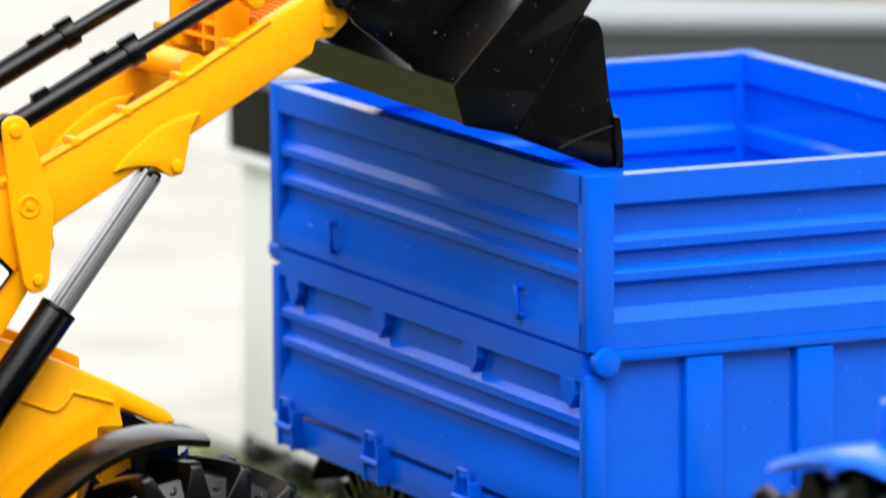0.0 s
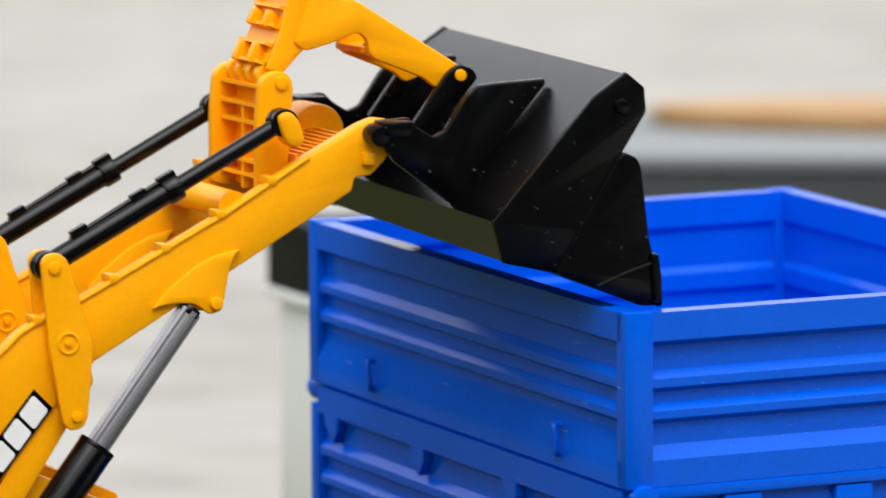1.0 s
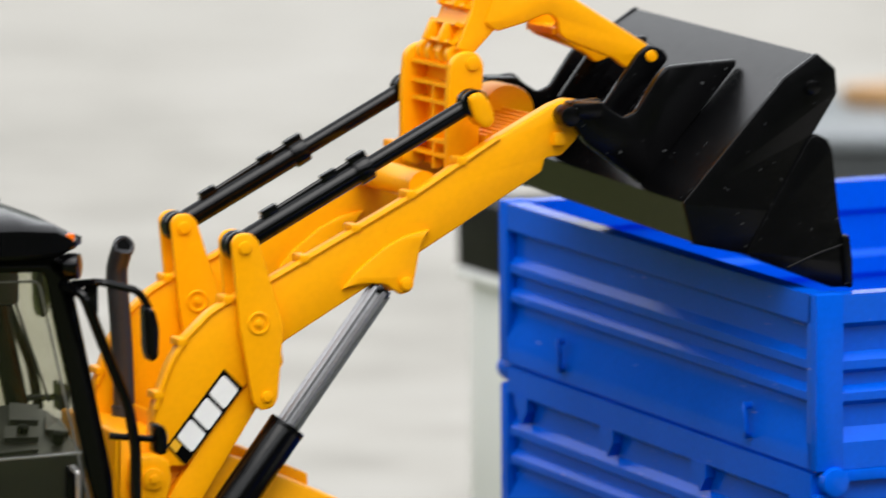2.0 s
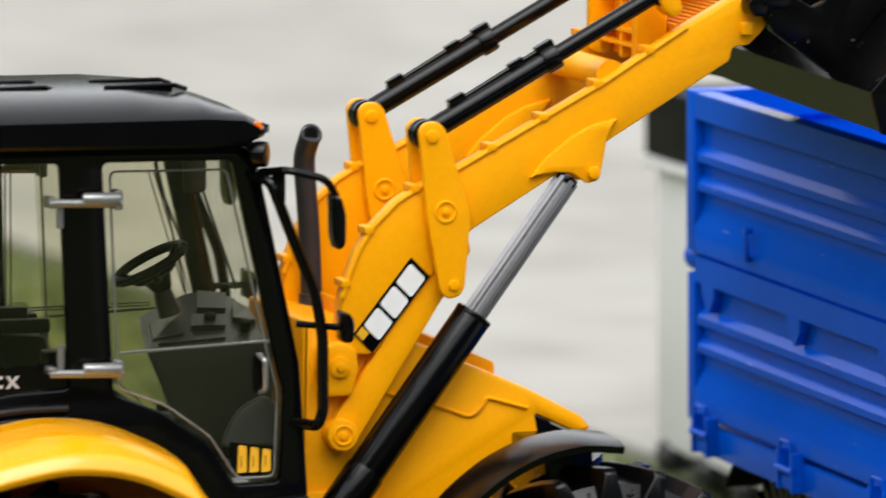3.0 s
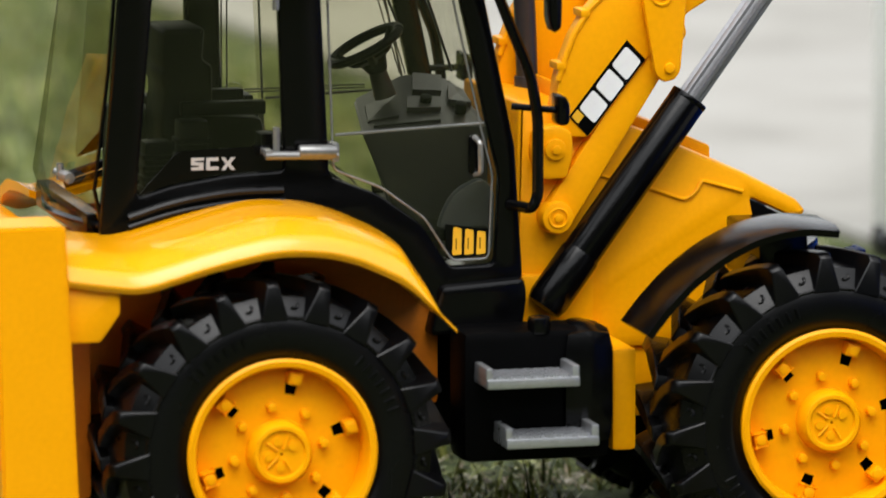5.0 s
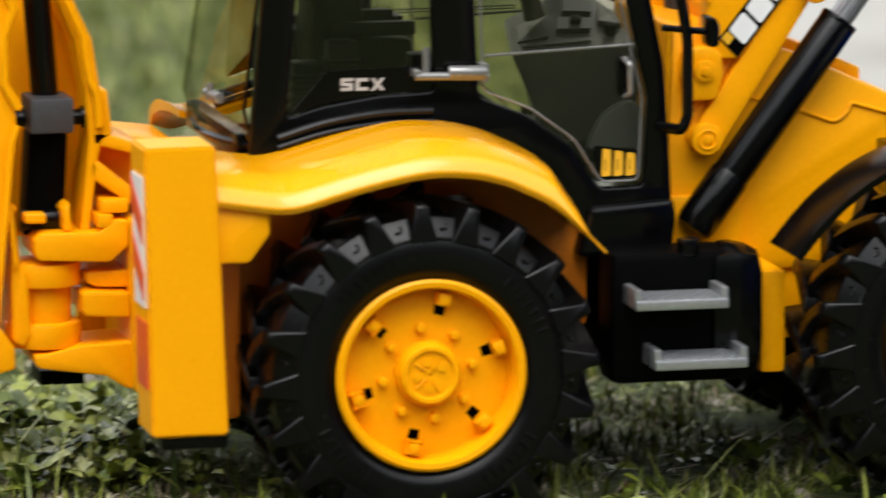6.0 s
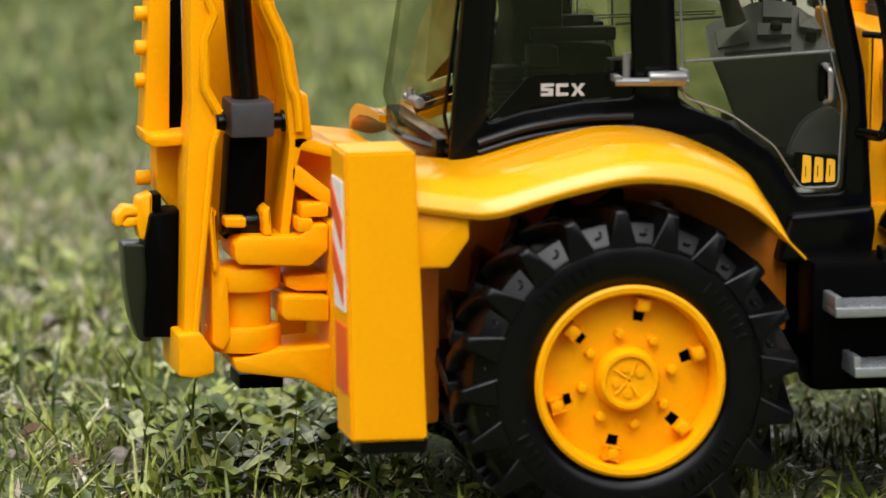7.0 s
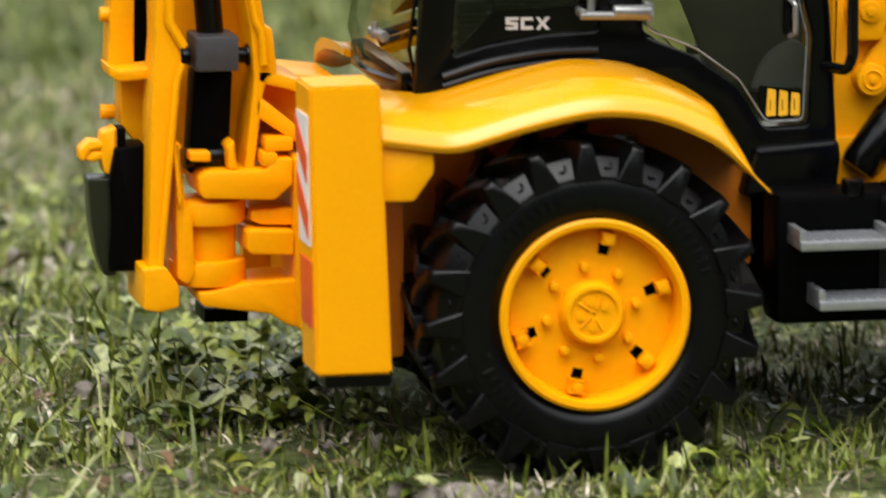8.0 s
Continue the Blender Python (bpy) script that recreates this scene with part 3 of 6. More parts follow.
# steps beside the cab
for s in (-1, 1):
    ya, yb = sorted((s * 0.045, s * 0.0625))
    bm = B()
    box(bm, 0.056, 0.098, ya, yb, 0.037, 0.0735, 0.003)
    block = part("step_box", bm, MATT, loader)
    bm = B()
    box(bm, 0.0830, 0.0995, ya - 0.003, yb + 0.003, 0.0400, 0.0742, 0.0072)
    part("side_tank", bm, BLACK, block)
    bm = B()
    rod(bm, (0.078, s * 0.060, 0.072), (0.078, s * 0.060, 0.0768), 0.0032, n=18, bevel=0.0008)
    part("filler_cap", bm, BLACK, block)
    for x0, x1, z in ((0.0590, 0.0850, 0.0618), (0.0645, 0.0905, 0.0452)):
        a, b = sorted((s * 0.062, s * 0.0770))
        bm = B()
        box(bm, x0, x1, a, b, z - 0.0020, z + 0.0006, 0.0005)
        st = part("step", bm, SILVER, block, "silver tread plate")
        for x in (x0 + 0.0006, x1 - 0.0012):
            bm = B()
            box(bm, x - 0.0007, x + 0.0013, a + 0.001, b - 0.001, z, z + 0.0036, 0.0004)
            part("step_end", bm, SILVER, st)
        bm = B()
        k = 0
        x = x0 + 0.0022
        while x < x1 - 0.0025:
            for j in range(7):
                yy = a + 0.0015 + j * 0.0019
                mm = Matrix.Translation((x, yy, z + 0.0008)) @ Matrix.Rotation(radians(45 if (j + k) % 2 else -45), 4, "Z")
                box(bm, -0.0009, 0.0009, -0.0003, 0.0003, -0.0004, 0.0005, 0.0, mm)
            x += 0.0016
            k += 1
        part("tread_pattern", bm, SILVER, st)

# ---- cab ----
outer = [(-0.0410, 0.0990), (-0.0335, 0.1830), (0.0605, 0.1825), (0.0640, 0.1768), (0.0756, 0.1219), (0.0778, 0.0870), (0.0778, 0.0770), (0.0520, 0.0770), (0.0420, 0.0900), (0.0200, 0.1020), (-0.0200, 0.1000)]
quarter = [(-0.0245, 0.1790), (0.0085, 0.1785), (0.0108, 0.1170), (-0.0050, 0.1163), (-0.0207, 0.1138), (-0.0305, 0.1108)]
door = [(0.0203, 0.1785), (0.0566, 0.1782), (0.0690, 0.1222), (0.0712, 0.1140), (0.0700, 0.0890), (0.0570, 0.0887), (0.0490, 0.1010), (0.0368, 0.1097), (0.0232, 0.1150)]
far_door = [(0.0108, 0.1785)] + door[1:8] + [(0.0120, 0.1150)]
bm = B()
for s in (-1, 1):
    ya, yb = sorted((s * 0.0395, s * 0.0435))
    loops = [outer, quarter, door] if s < 0 else [[(0.0018, 0.0990), (0.0010, 0.1830)] + outer[2:9] + [(0.0200, 0.1020)], far_door]
    plate(bm, [rounded(q, 0.002) for q in loops], ya, yb, 0.0008)
box(bm, 0.0590, 0.0640, -0.040, 0.040, 0.1770, 0.1830, 0.0010)
box(bm, -0.0360, -0.0315, -0.040, 0.040, 0.1780, 0.1830, 0.0010)
box(bm, -0.0430, -0.0380, -0.036, 0.036, 0.0985, 0.1060, 0.0010)
cab = part("cab_frame", bm, BLACK, loader, "black cab frame")
# raised mouldings on the cab side
for s in (-1, 1):
    bm = B()
    tube(bm, bend([(-0.0330, s * 0.0440, 0.1055), (-0.0200, s * 0.0440, 0.1095), (-0.0040, s * 0.0440, 0.1118), (0.0100, s * 0.0440, 0.1118)], 0.01), 0.0013, 10)
    tube(bm, bend([(-0.0330, s * 0.0442, 0.1030), (-0.0200, s * 0.0442, 0.1068), (-0.0040, s * 0.0442, 0.1090), (0.0105, s * 0.0442, 0.1090)], 0.01), 0.0010, 10)
    part("sill_moulding", bm, BLACK, cab)
for s in (-1, 1):
    ya, yb = sorted((s * 0.0412, s * 0.0418))
    bm = B()
    plate(bm, [rounded(quarter, 0.0022)], ya, yb, 0.0)
    w = part("side_window", bm, GLASS, cab, "clear plastic side pane")
    w.visible_shadow = False
    # added black strip low on the pane, for the dark interior; printed model mark
    bm = B()
    plate(bm, [[(-0.0300, 0.1112), (-0.0207, 0.1142), (-0.0050, 0.1167), (0.0104, 0.1172), (0.0100, 0.1240), (-0.0190, 0.1230)]], s * 0.0420 - 0.0001, s * 0.0420 + 0.0001, 0.0)
    part("window_strip", bm, BLACK, w)
    for k in range(3):
        bm = B()
        x = -0.0152 + k * 0.0042
        z0, z1 = 0.1178 - k * 0.0001, 0.1212 - k * 0.0001
        if k == 0:
            outl = [[(x, z0), (x + 0.0034, z0), (x + 0.0034, z0 + 0.0020), (x + 0.0010, z0 + 0.0022), (x + 0.0010, z1 - 0.0009), (x + 0.0036, z1 - 0.0008), (x + 0.0036, z1), (x, z1), (x, z0 + 0.0014), (x + 0.0022, z0 + 0.0012), (x + 0.0022, z0 + 0.0008), (x, z0 + 0.0008)]]
        elif k == 1:
            outl = [[(x, z0), (x + 0.0034, z0), (x + 0.0034, z0 + 0.0009), (x + 0.0010, z0 + 0.0009), (x + 0.0010, z1 - 0.0009), (x + 0.0034, z1 - 0.0009), (x + 0.0034, z1), (x, z1)]]
        else:
            c = (z0 + z1) / 2
            outl = [[(x, z0), (x + 0.0011, z0), (x + 0.0018, c - 0.0005), (x + 0.0027, z0), (x + 0.0039, z0), (x + 0.0025, c), (x + 0.0039, z1), (x + 0.0027, z1), (x + 0.0018, c + 0.0005), (x + 0.0011, z1), (x, z1), (x + 0.0012, c)]]
        plate(bm, outl, s * 0.0424 - 0.0001, s * 0.0424 + 0.0001, 0.0)
        part("printed_mark", bm, PRINT_GREY, w)
    bm = B()
    plate(bm, [rounded(door, 0.0022)], ya, yb, 0.0)
    d = part("door_window", bm, GLASS, cab, "clear plastic door pane")
    d.visible_shadow = False
    # thin clear ribs moulded on the door pane
    bm = B()
    ins = [(0.0225, 0.1760), (0.0552, 0.1757), (0.0672, 0.1222), (0.0694, 0.1140), (0.0684, 0.0905), (0.0580, 0.0903), (0.0502, 0.1024), (0.0378, 0.1114), (0.0245, 0.1166)]
    pts = [(x, s * 0.0424, z) for x, z in [(p.x, p.y) for p in rounded(ins, 0.002)]]
    tube(bm, pts + [pts[0]], 0.00035, 6)
    tube(bm, [(0.0250, s * 0.0424, 0.1262), (0.0670, s * 0.0424, 0.1281)], 0.00045, 6)
    part("pane_rib", bm, CHROME, d)
    # door handle
    bm = B()
    box(bm, 0.0625, 0.0660, *sorted((s * 0.0415, s * 0.0440)), 0.1140, 0.1250, 0.0012)
    hd = part("door_handle", bm, BLACK, d)
    bm = B()
    tube(bm, bend([(0.0640, s * 0.0435, 0.1245), (0.0650, s * 0.0462, 0.1232), (0.0652, s * 0.0462, 0.1150), (0.0642, s * 0.0435, 0.1140)], 0.001), 0.0008, 8)
    part("handle_grip", bm, CHROME, hd)
    # maker's mark at the foot of the pane: a yellow plate with plain shapes
    bm = B()
    plate(bm, [rounded([(0.0565, 0.0905), (0.0688, 0.0915), (0.0692, 0.0985), (0.0560, 0.1005)], 0.0006)], s * 0.0420 - 0.0001, s * 0.0420 + 0.0001, 0.0)
    pl = part("pane_label", bm, BLACK, d)
    for k in range(3):
        x = 0.0580 + k * 0.0034
        zt = 0.0992 - k * 0.0006
        bm = B()
        plate(bm, [rounded([(x, 0.0918), (x + 0.0027, 0.0920), (x + 0.0027, zt), (x + 0.0004, zt + 0.0004)], 0.0005), [(x + 0.0010, 0.0934), (x + 0.0013, 0.0934), (x + 0.0013, 0.0965), (x + 0.0010, 0.0965)]], s * 0.0424 - 0.0001, s * 0.0424 + 0.0001, 0.0)
        part("label_shape", bm, LABEL_YELLOW, pl)
# door hinges: clear grey brackets with a sleeve
for s in (-1, 1):
    for z, d in ((0.1690, -1), (0.1225, 1)):
        bm = B()
        y = s * 0.0480
        rod(bm, (0.0135, y, z + 0.0002), (0.0240, y, z), 0.0019, n=16, bevel=0.0006)
        rod(bm, (0.0042, y, z - 0.0006), (0.0245, y, z - 0.0012), 0.0012, n=12)
        box(bm, 0.0225, 0.0248, *sorted((s * 0.042, s * 0.049)), z - 0.0030, z + 0.0024, 0.0008)
        box(bm, 0.0040, 0.0062, *sorted((s * 0.042, s * 0.049)), z - 0.002 if d < 0 else z - 0.0010, z + 0.0010, 0.0005)
        rod(bm, (0.0075, y - s * 0.001, z - 0.0075 if d < 0 else z + 0.0070), (0.0075, y - s * 0.001, z), 0.0010, n=10)
        part("door_hinge", bm, CHROME, cab, "clear grey plastic hinge")
# rear pane, bowed backwards
bm = B()
rows = []
for i in range(9):
    t = i / 8
    y = -0.040 + 0.074 * t
    bow = 0.0072 * math.sin(math.pi * min(1.0, t * 1.0))
    rows.append([(-0.0345 - bow * 0.5, y, 0.1790), (-0.0375 - bow, y, 0.1450), (-0.0415 - bow * 1.2, y, 0.1130), (-0.0395 - bow, y, 0.1030)])
loft(bm, rows)
bmesh.ops.solidify(bm, geom=list(bm.faces), thickness=0.0005)
rp = part("rear_window", bm, TINTED, cab, "smoky clear rear pane")
rp.visible_shadow = False
bm = B()
tube(bm, rows[0], 0.0006, 6)
tube(bm, [r[-1] for r in rows], 0.0010, 6)
part("pane_edge", bm, BLACK, rp)
bm = B()
rod(bm, (-0.0478, -0.020, 0.1155), (-0.0462, -0.030, 0.1150), 0.0016, n=12, bevel=0.0004)
rod(bm, (-0.0478, -0.024, 0.1140), (-0.0478, -0.024, 0.1185), 0.0010, n=10)
part("window_catch", bm, CHROME, rp)
# wind screen
bm = B()
loft(bm, [[(0.0625, -0.038, 0.1775), (0.0625, 0.038, 0.1775)], [(0.0745, -0.038, 0.1219), (0.0745, 0.038, 0.1219)], [(0.0765, -0.038, 0.1100), (0.0765, 0.038, 0.1100)]])
bmesh.ops.solidify(bm, geom=list(bm.faces), thickness=0.0005)
part("windscreen", bm, GLASS, cab).visible_shadow = False
# lower cab shell
bm = B()
plate(bm, [rounded([(0.0505, 0.0700), (0.0772, 0.0700), (0.0785, 0.0800), (0.0778, 0.0855), (0.0540, 0.0838)], 0.002)], -0.0465, 0.0465, 0.0016)
part("cab_base", bm, BLACK, cab)
bm = B()
box(bm, -0.036, 0.070, -0.038, 0.038, 0.0950, 0.0985, 0.001)
part("cab_floor", bm, MATT, cab)

# roof: crowned lid with a straight skirt
bm = B()
rows = []
for x, zt, wy, skirt in ((-0.0560, 0.1905, 0.036, 0.1870), (-0.0530, 0.1930, 0.046, 0.1850), (-0.0400, 0.1960, 0.0505, 0.1838), (-0.0100, 0.1986, 0.0510, 0.1832), (0.0300, 0.1984, 0.0510, 0.1828), (0.0480, 0.1968, 0.0508, 0.1826), (0.0590, 0.1935, 0.0490, 0.1830), (0.0645, 0.1908, 0.0470, 0.1850), (0.0668, 0.1895, 0.0440, 0.1868)):
    zt -= 0.0013
    edge = min(zt - 0.0015, 0.1915)
    half = [(wy, skirt), (wy + 0.0006, skirt + 0.001), (wy, edge - 0.0012), (wy - 0.0018, edge), (wy - 0.010, edge + (zt - edge) * 0.55), (wy - 0.024, edge + (zt - edge) * 0.92), (0, zt)]
    line = [(x, -y, z) for y, z in half] + [(x, y, z) for y, z in half[-2::-1]]
    rows.append(line)
loft(bm, rows, closed=True, caps=True)
roof = part("roof", bm, BLACK, loader, "black plastic cab roof")
for x0, x1, y0 in ((-0.0060, 0.0140, -0.020), (0.0260, 0.0500, -0.022)):
    bm = B()
    for y in (y0, y0 + 0.018):
        tube(bm, [(x0, y, 0.1970), (x1 - 0.004, y, 0.1973), (x1, y + 0.004, 0.1959)], 0.0007, 8)
    box(bm, x0 + 0.002, x1 - 0.004, y0 + 0.002, y0 + 0.016, 0.1955, 0.1970, 0.0006)
    part("roof_vent", bm, BLACK, roof)
bm = B()
for x in (0.0610,):
    box(bm, x + 0.0006, x + 0.0032, -0.0474, -0.0446, 0.1852, 0.1890, 0.0008)
part("indicator_lamp", bm, ORANGE, roof)
bm = B()
rod(bm, (0.0620, -0.0455, 0.1800), (0.0655, -0.0475, 0.1800), 0.0036, n=20, bevel=0.0008)
part("work_lamp", bm, BLACK, roof)
bm = B()
rod(bm, (-0.0195, -0.02, 0.1945), (-0.0195, -0.02, 0.1994), 0.0062, 0.0056, n=28, bevel=0.0008)
beacon = part("beacon_base", bm, BLACK, loader)
bm = B()
lathe_pts = [(0.0002, 0.0), (0.0052, 0.0), (0.0050, 0.0075), (0.0046, 0.0098), (0.0034, 0.0108), (0.0002, 0.0111)]
n = 36
rings = [[bm.verts.new((-0.0195 + r * (1 + 0.03 * (k % 2)) * math.cos(k * math.tau / n), -0.02 + r * (1 + 0.03 * (k % 2)) * math.sin(k * math.tau / n), 0.1992 + h)) for r, h in lathe_pts] for k in range(n)]
for k in range(n):
    for i in range(len(lathe_pts) - 1):
        bm.faces.new((rings[k][i], rings[k][i + 1], rings[(k + 1) % n][i + 1], rings[(k + 1) % n][i]))
part("beacon_lens", bm, ORANGE, beacon, "orange warning beacon")

# inside of the cab
INNER = material("cab_interior_plastic", (0.014, 0.014, 0.0145), 0.42, vary=0.25)
bm = B()
plate(bm, [rounded([(-0.0165, 0.1200), (-0.0168, 0.1275), (-0.0158, 0.1360), (-0.0168, 0.1400), (-0.0160, 0.1422), (-0.0166, 0.1440), (-0.0160, 0.1530), (-0.0040, 0.1530), (-0.0048, 0.1440), (-0.0020, 0.1425), (-0.0020, 0.1290), (0.0120, 0.1275), (0.0135, 0.1180), (-0.0150, 0.1150)], 0.0016)], -0.011, 0.011, 0.0015)
box(bm, -0.012, 0.008, -0.008, 0.008, 0.098, 0.118, 0.002)
for y in (-0.014, 0.014):
    box(bm, -0.012, 0.012, y - 0.002, y + 0.002, 0.1290, 0.1330, 0.001)
part("driver_seat", bm, MATT, loader, "black moulded seat")
bm = B()
box(bm, -0.024, 0.018, 0.018, 0.036, 0.098, 0.1275, 0.002)
console = part("side_console", bm, MATT, loader)
for k in range(9):
    bm = B()
    box(bm, -0.022 + k * 0.0045, -0.0195 + k * 0.0045, 0.020, 0.034, 0.1270, 0.1300, 0.0005)
    part("console_key", bm, MATT, console)
near_side = [(0.0385, 0.1232), (0.0503, 0.1240), (0.0628, 0.1245), (0.0747, 0.1247), (0.0747, 0.0960), (0.0500, 0.0960)]
far_side = [(0.0453, 0.1279), (0.0599, 0.1348), (0.0727, 0.1332), (0.0765, 0.1300), (0.0760, 0.0960), (0.0560, 0.0960)]
bm = B()
loft(bm, [[Vector((x, -0.018, z)) for x, z in near_side], [Vector((x, 0.020, z)) for x, z in far_side]], closed=True, caps=True)
bmesh.ops.bevel(bm, geom=list(bm.edges), offset=0.0007, segments=2, affect="EDGES")
dash = part("dashboard", bm, INNER, loader)


def on_dash(u, v, h):
    k = min(int(u * 3), 2)
    f = u * 3 - k
    (ax, az), (bx, bz), (cx, cz), (dx, dz) = near_side[k], near_side[k + 1], far_side[k], far_side[k + 1]
    p = Vector((ax + (bx - ax) * f, -0.018, az + (bz - az) * f))
    q = Vector((cx + (dx - cx) * f, 0.020, cz + (dz - cz) * f))
    return p.lerp(q, v) + Vector((0, -0.35, 0.94)) * h


for u0, u1, v0, v1, h in ((0.06, 0.30, 0.20, 0.62, 0.0012), (0.36, 0.62, 0.30, 0.52, 0.0014), (0.40, 0.62, 0.60, 0.92, 0.0020), (0.68, 0.95, 0.45, 0.80, 0.0016), (0.10, 0.62, 0.08, 0.14, 0.0010)):
    bm = B()
    loft(bm, [[on_dash(u0, v0, e), on_dash(u1, v0, e), on_dash(u1, v1, e), on_dash(u0, v1, e)] for e in (-0.001, h)], closed=True, caps=True)
    part("dash_panel", bm, INNER, dash)
for u, v in ((0.80, 0.28), (0.50, 0.41)):
    bm = B()
    rod(bm, on_dash(u, v, 0.0), on_dash(u, v, 0.0032), 0.0017, n=16, bevel=0.0004)
    part("dash_knob", bm, MATT, dash)
steer = Matrix.Translation((0.0440, 0.0, 0.1455)) @ Matrix.Rotation(radians(-28), 4, "Y")
bm = B()
bmesh.ops.create_circle(bm, segments=4, radius=0.0001)
ring = [(0.0105 * math.cos(a), 0.0105 * math.sin(a), 0) for a in [k * math.tau / 40 for k in range(41)]]
tube(bm, [steer @ Vector(p) for p in ring], 0.0014, 8)
for a in (0.4, 2.5, 4.5):
    tube(bm, [steer @ Vector((0, 0, -0.0055)), steer @ Vector((0.006 * math.cos(a), 0.006 * math.sin(a), -0.0038)), steer @ Vector((0.0105 * math.cos(a), 0.0105 * math.sin(a), 0))], 0.0013, 8)
rod(bm, steer @ Vector((0, 0, -0.0085)), steer @ Vector((0, 0, -0.0045)), 0.0026, 0.0042, n=16)
part("steering_wheel", bm, MATT, loader)
bm = B()
rod(bm, steer @ Vector((0, 0, -0.0060)), (0.0498, 0.0, 0.1309), 0.0024, 0.0032, n=16)
part("steering_column", bm, INNER, loader)
bm = B()
tube(bm, bend([(0.0590, 0.012, 0.1780), (0.0600, 0.010, 0.1700), (0.0660, 0.006, 0.1500), (0.0700, 0.004, 0.1370)], 0.004), 0.0004, 6)
tube(bm, bend([(0.0520, 0.030, 0.1780), (0.0535, 0.028, 0.1650), (0.0600, 0.026, 0.1480)], 0.004), 0.0004, 6)
part("wiper", bm, INNER, loader)
bm = B()
box(bm, 0.0560, 0.0625, 0.008, 0.010, 0.1640, 0.1760, 0.0018)
part("inside_mirror", bm, GREY, loader)

bm = B()
plate(bm, [rounded([(0.0560, 0.0900), (0.0720, 0.0900), (0.0725, 0.1080), (0.0690, 0.1120), (0.0610, 0.1085), (0.0565, 0.1000)], 0.004, 5)], -0.034, -0.030, 0.0008)
part("footwell_panel", bm, material("grey_footwell_plastic", (0.05, 0.055, 0.062), 0.4, vary=0.15), loader)
for k, (x, y, h) in enumerate(((-0.021, -0.024, 0.012), (-0.012, -0.028, 0.018), (0.000, -0.026, 0.009), (0.012, -0.022, 0.013), (0.022, -0.018, 0.007))):
    bm = B()
    box(bm, x - 0.004, x + 0.004, y - 0.004, y + 0.004, 0.098, 0.112 + h, 0.001)
    for j in range(4):
        box(bm, x - 0.0046, x + 0.0046, y - 0.0046, y + 0.0046, 0.110 + h * j / 4, 0.1115 + h * j / 4, 0.0004)
    part("control_bellows", bm, MATT, loader)

# clear fittings of the far door: hinge disc, pull bar and pane edges
bm = B()
rod(bm, (0.0149, 0.0385, 0.1280), (0.0149, 0.0395, 0.1280), 0.0036, n=28, bevel=0.0003)
disc = part("hinge_disc", bm, GLASS, loader)
bm = B()
box(bm, 0.0109, 0.0154, 0.0370, 0.0384, 0.1264, 0.1296, 0.0004)
part("hinge_block", bm, CHROME, disc)
for ends in ([(0.0182, 0.1286), (0.0533, 0.1290)], [(0.0115, 0.1702), (0.0114, 0.1298)], [(0.0532, 0.1672), (0.0636, 0.1325)]):
    bm = B()
    for gap in (0.0, 0.0016):
        tube(bm, [(x + (gap if ends[0][1] - ends[1][1] > 0.01 else 0), 0.0385, z + (0 if ends[0][1] - ends[1][1] > 0.01 else gap * 0.5)) for x, z in ends], 0.00022, 6)
    part("pane_edge", bm, CHROME, loader)

# hand rails, mirrors and exhaust outside the cab
for s in (-1, 1):
    bm = B()
    y = s * 0.0530
    tube(bm, bend([(0.0620, s * 0.044, 0.1745), (0.0650, y, 0.1730), (0.0700, y, 0.1600), (0.0775, y, 0.1420), (0.0795, y, 0.1300), (0.0795, y, 0.1090), (0.0780, y, 0.1055), (0.0740, s * 0.044, 0.1055)], 0.003), 0.00155, 10)
    part("hand_rail", bm, BLACK, loader)
    bm = B()
    y = s * 0.0590
    tube(bm, bend([(0.0640, s * 0.046, 0.1750), (0.0680, y, 0.1768), (0.0790, y, 0.1740), (0.0818, y, 0.1690)], 0.003), 0.0011, 10)
    arm = part("mirror_arm", bm, BLACK, loader)
    bm = B()
    plate(bm, [rounded([(0.0800, 0.1700), (0.0826, 0.1690), (0.0838, 0.1640), (0.0836, 0.1560), (0.0815, 0.1545), (0.0803, 0.1580)], 0.0014)], y - 0.004, y + 0.004, 0.0010)
    part("mirror_head", bm, BLACK, arm)
    bm = B()
    tube(bm, [(0.0740, s * 0.046, 0.1330), (0.0860, s * 0.052, 0.1322)], 0.0010, 8)
    arm = part("lower_mirror_arm", bm, BLACK, loader)
    bm = B()
    plate(bm, [rounded([(0.0845, 0.1370), (0.0868, 0.1365), (0.0880, 0.1340), (0.0878, 0.1285), (0.0846, 0.1283)], 0.0014)], s * 0.052 - 0.004, s * 0.052 + 0.004, 0.0008)
    part("lower_mirror_head", bm, BLACK, arm)
    bm = B()
    box(bm, 0.0660, 0.0690, *sorted((s * 0.049, s * 0.054)), 0.1670, 0.1760, 0.0008)
    part("rail_clamp", bm, BLACK, loader)
bm = B()
line = bend([(0.0972, 0.022, 0.1180), (0.0962, 0.022, 0.1500), (0.0942, 0.021, 0.1720), (0.0952, 0.017, 0.1785)], 0.006, 8)
tube(bm, line, 0.0031, 18)
rod(bm, (0.0972, 0.022, 0.1180), (0.0968, 0.022, 0.1330), 0.0038, n=20, bevel=0.0004)
ex_ = part("exhaust_pipe", bm, PIPE, loader, "grey exhaust stack")
# flat black disc on the capped mouth: the bore's shade put into colour
bm = B()
e1, e0 = line[-1], line[-2]
dd = (Vector((0.0956, 0.012, 0.1800)) - Vector(e1)).normalized()
rod(bm, e1, e1 + dd * 0.0007, 0.0019, n=16)
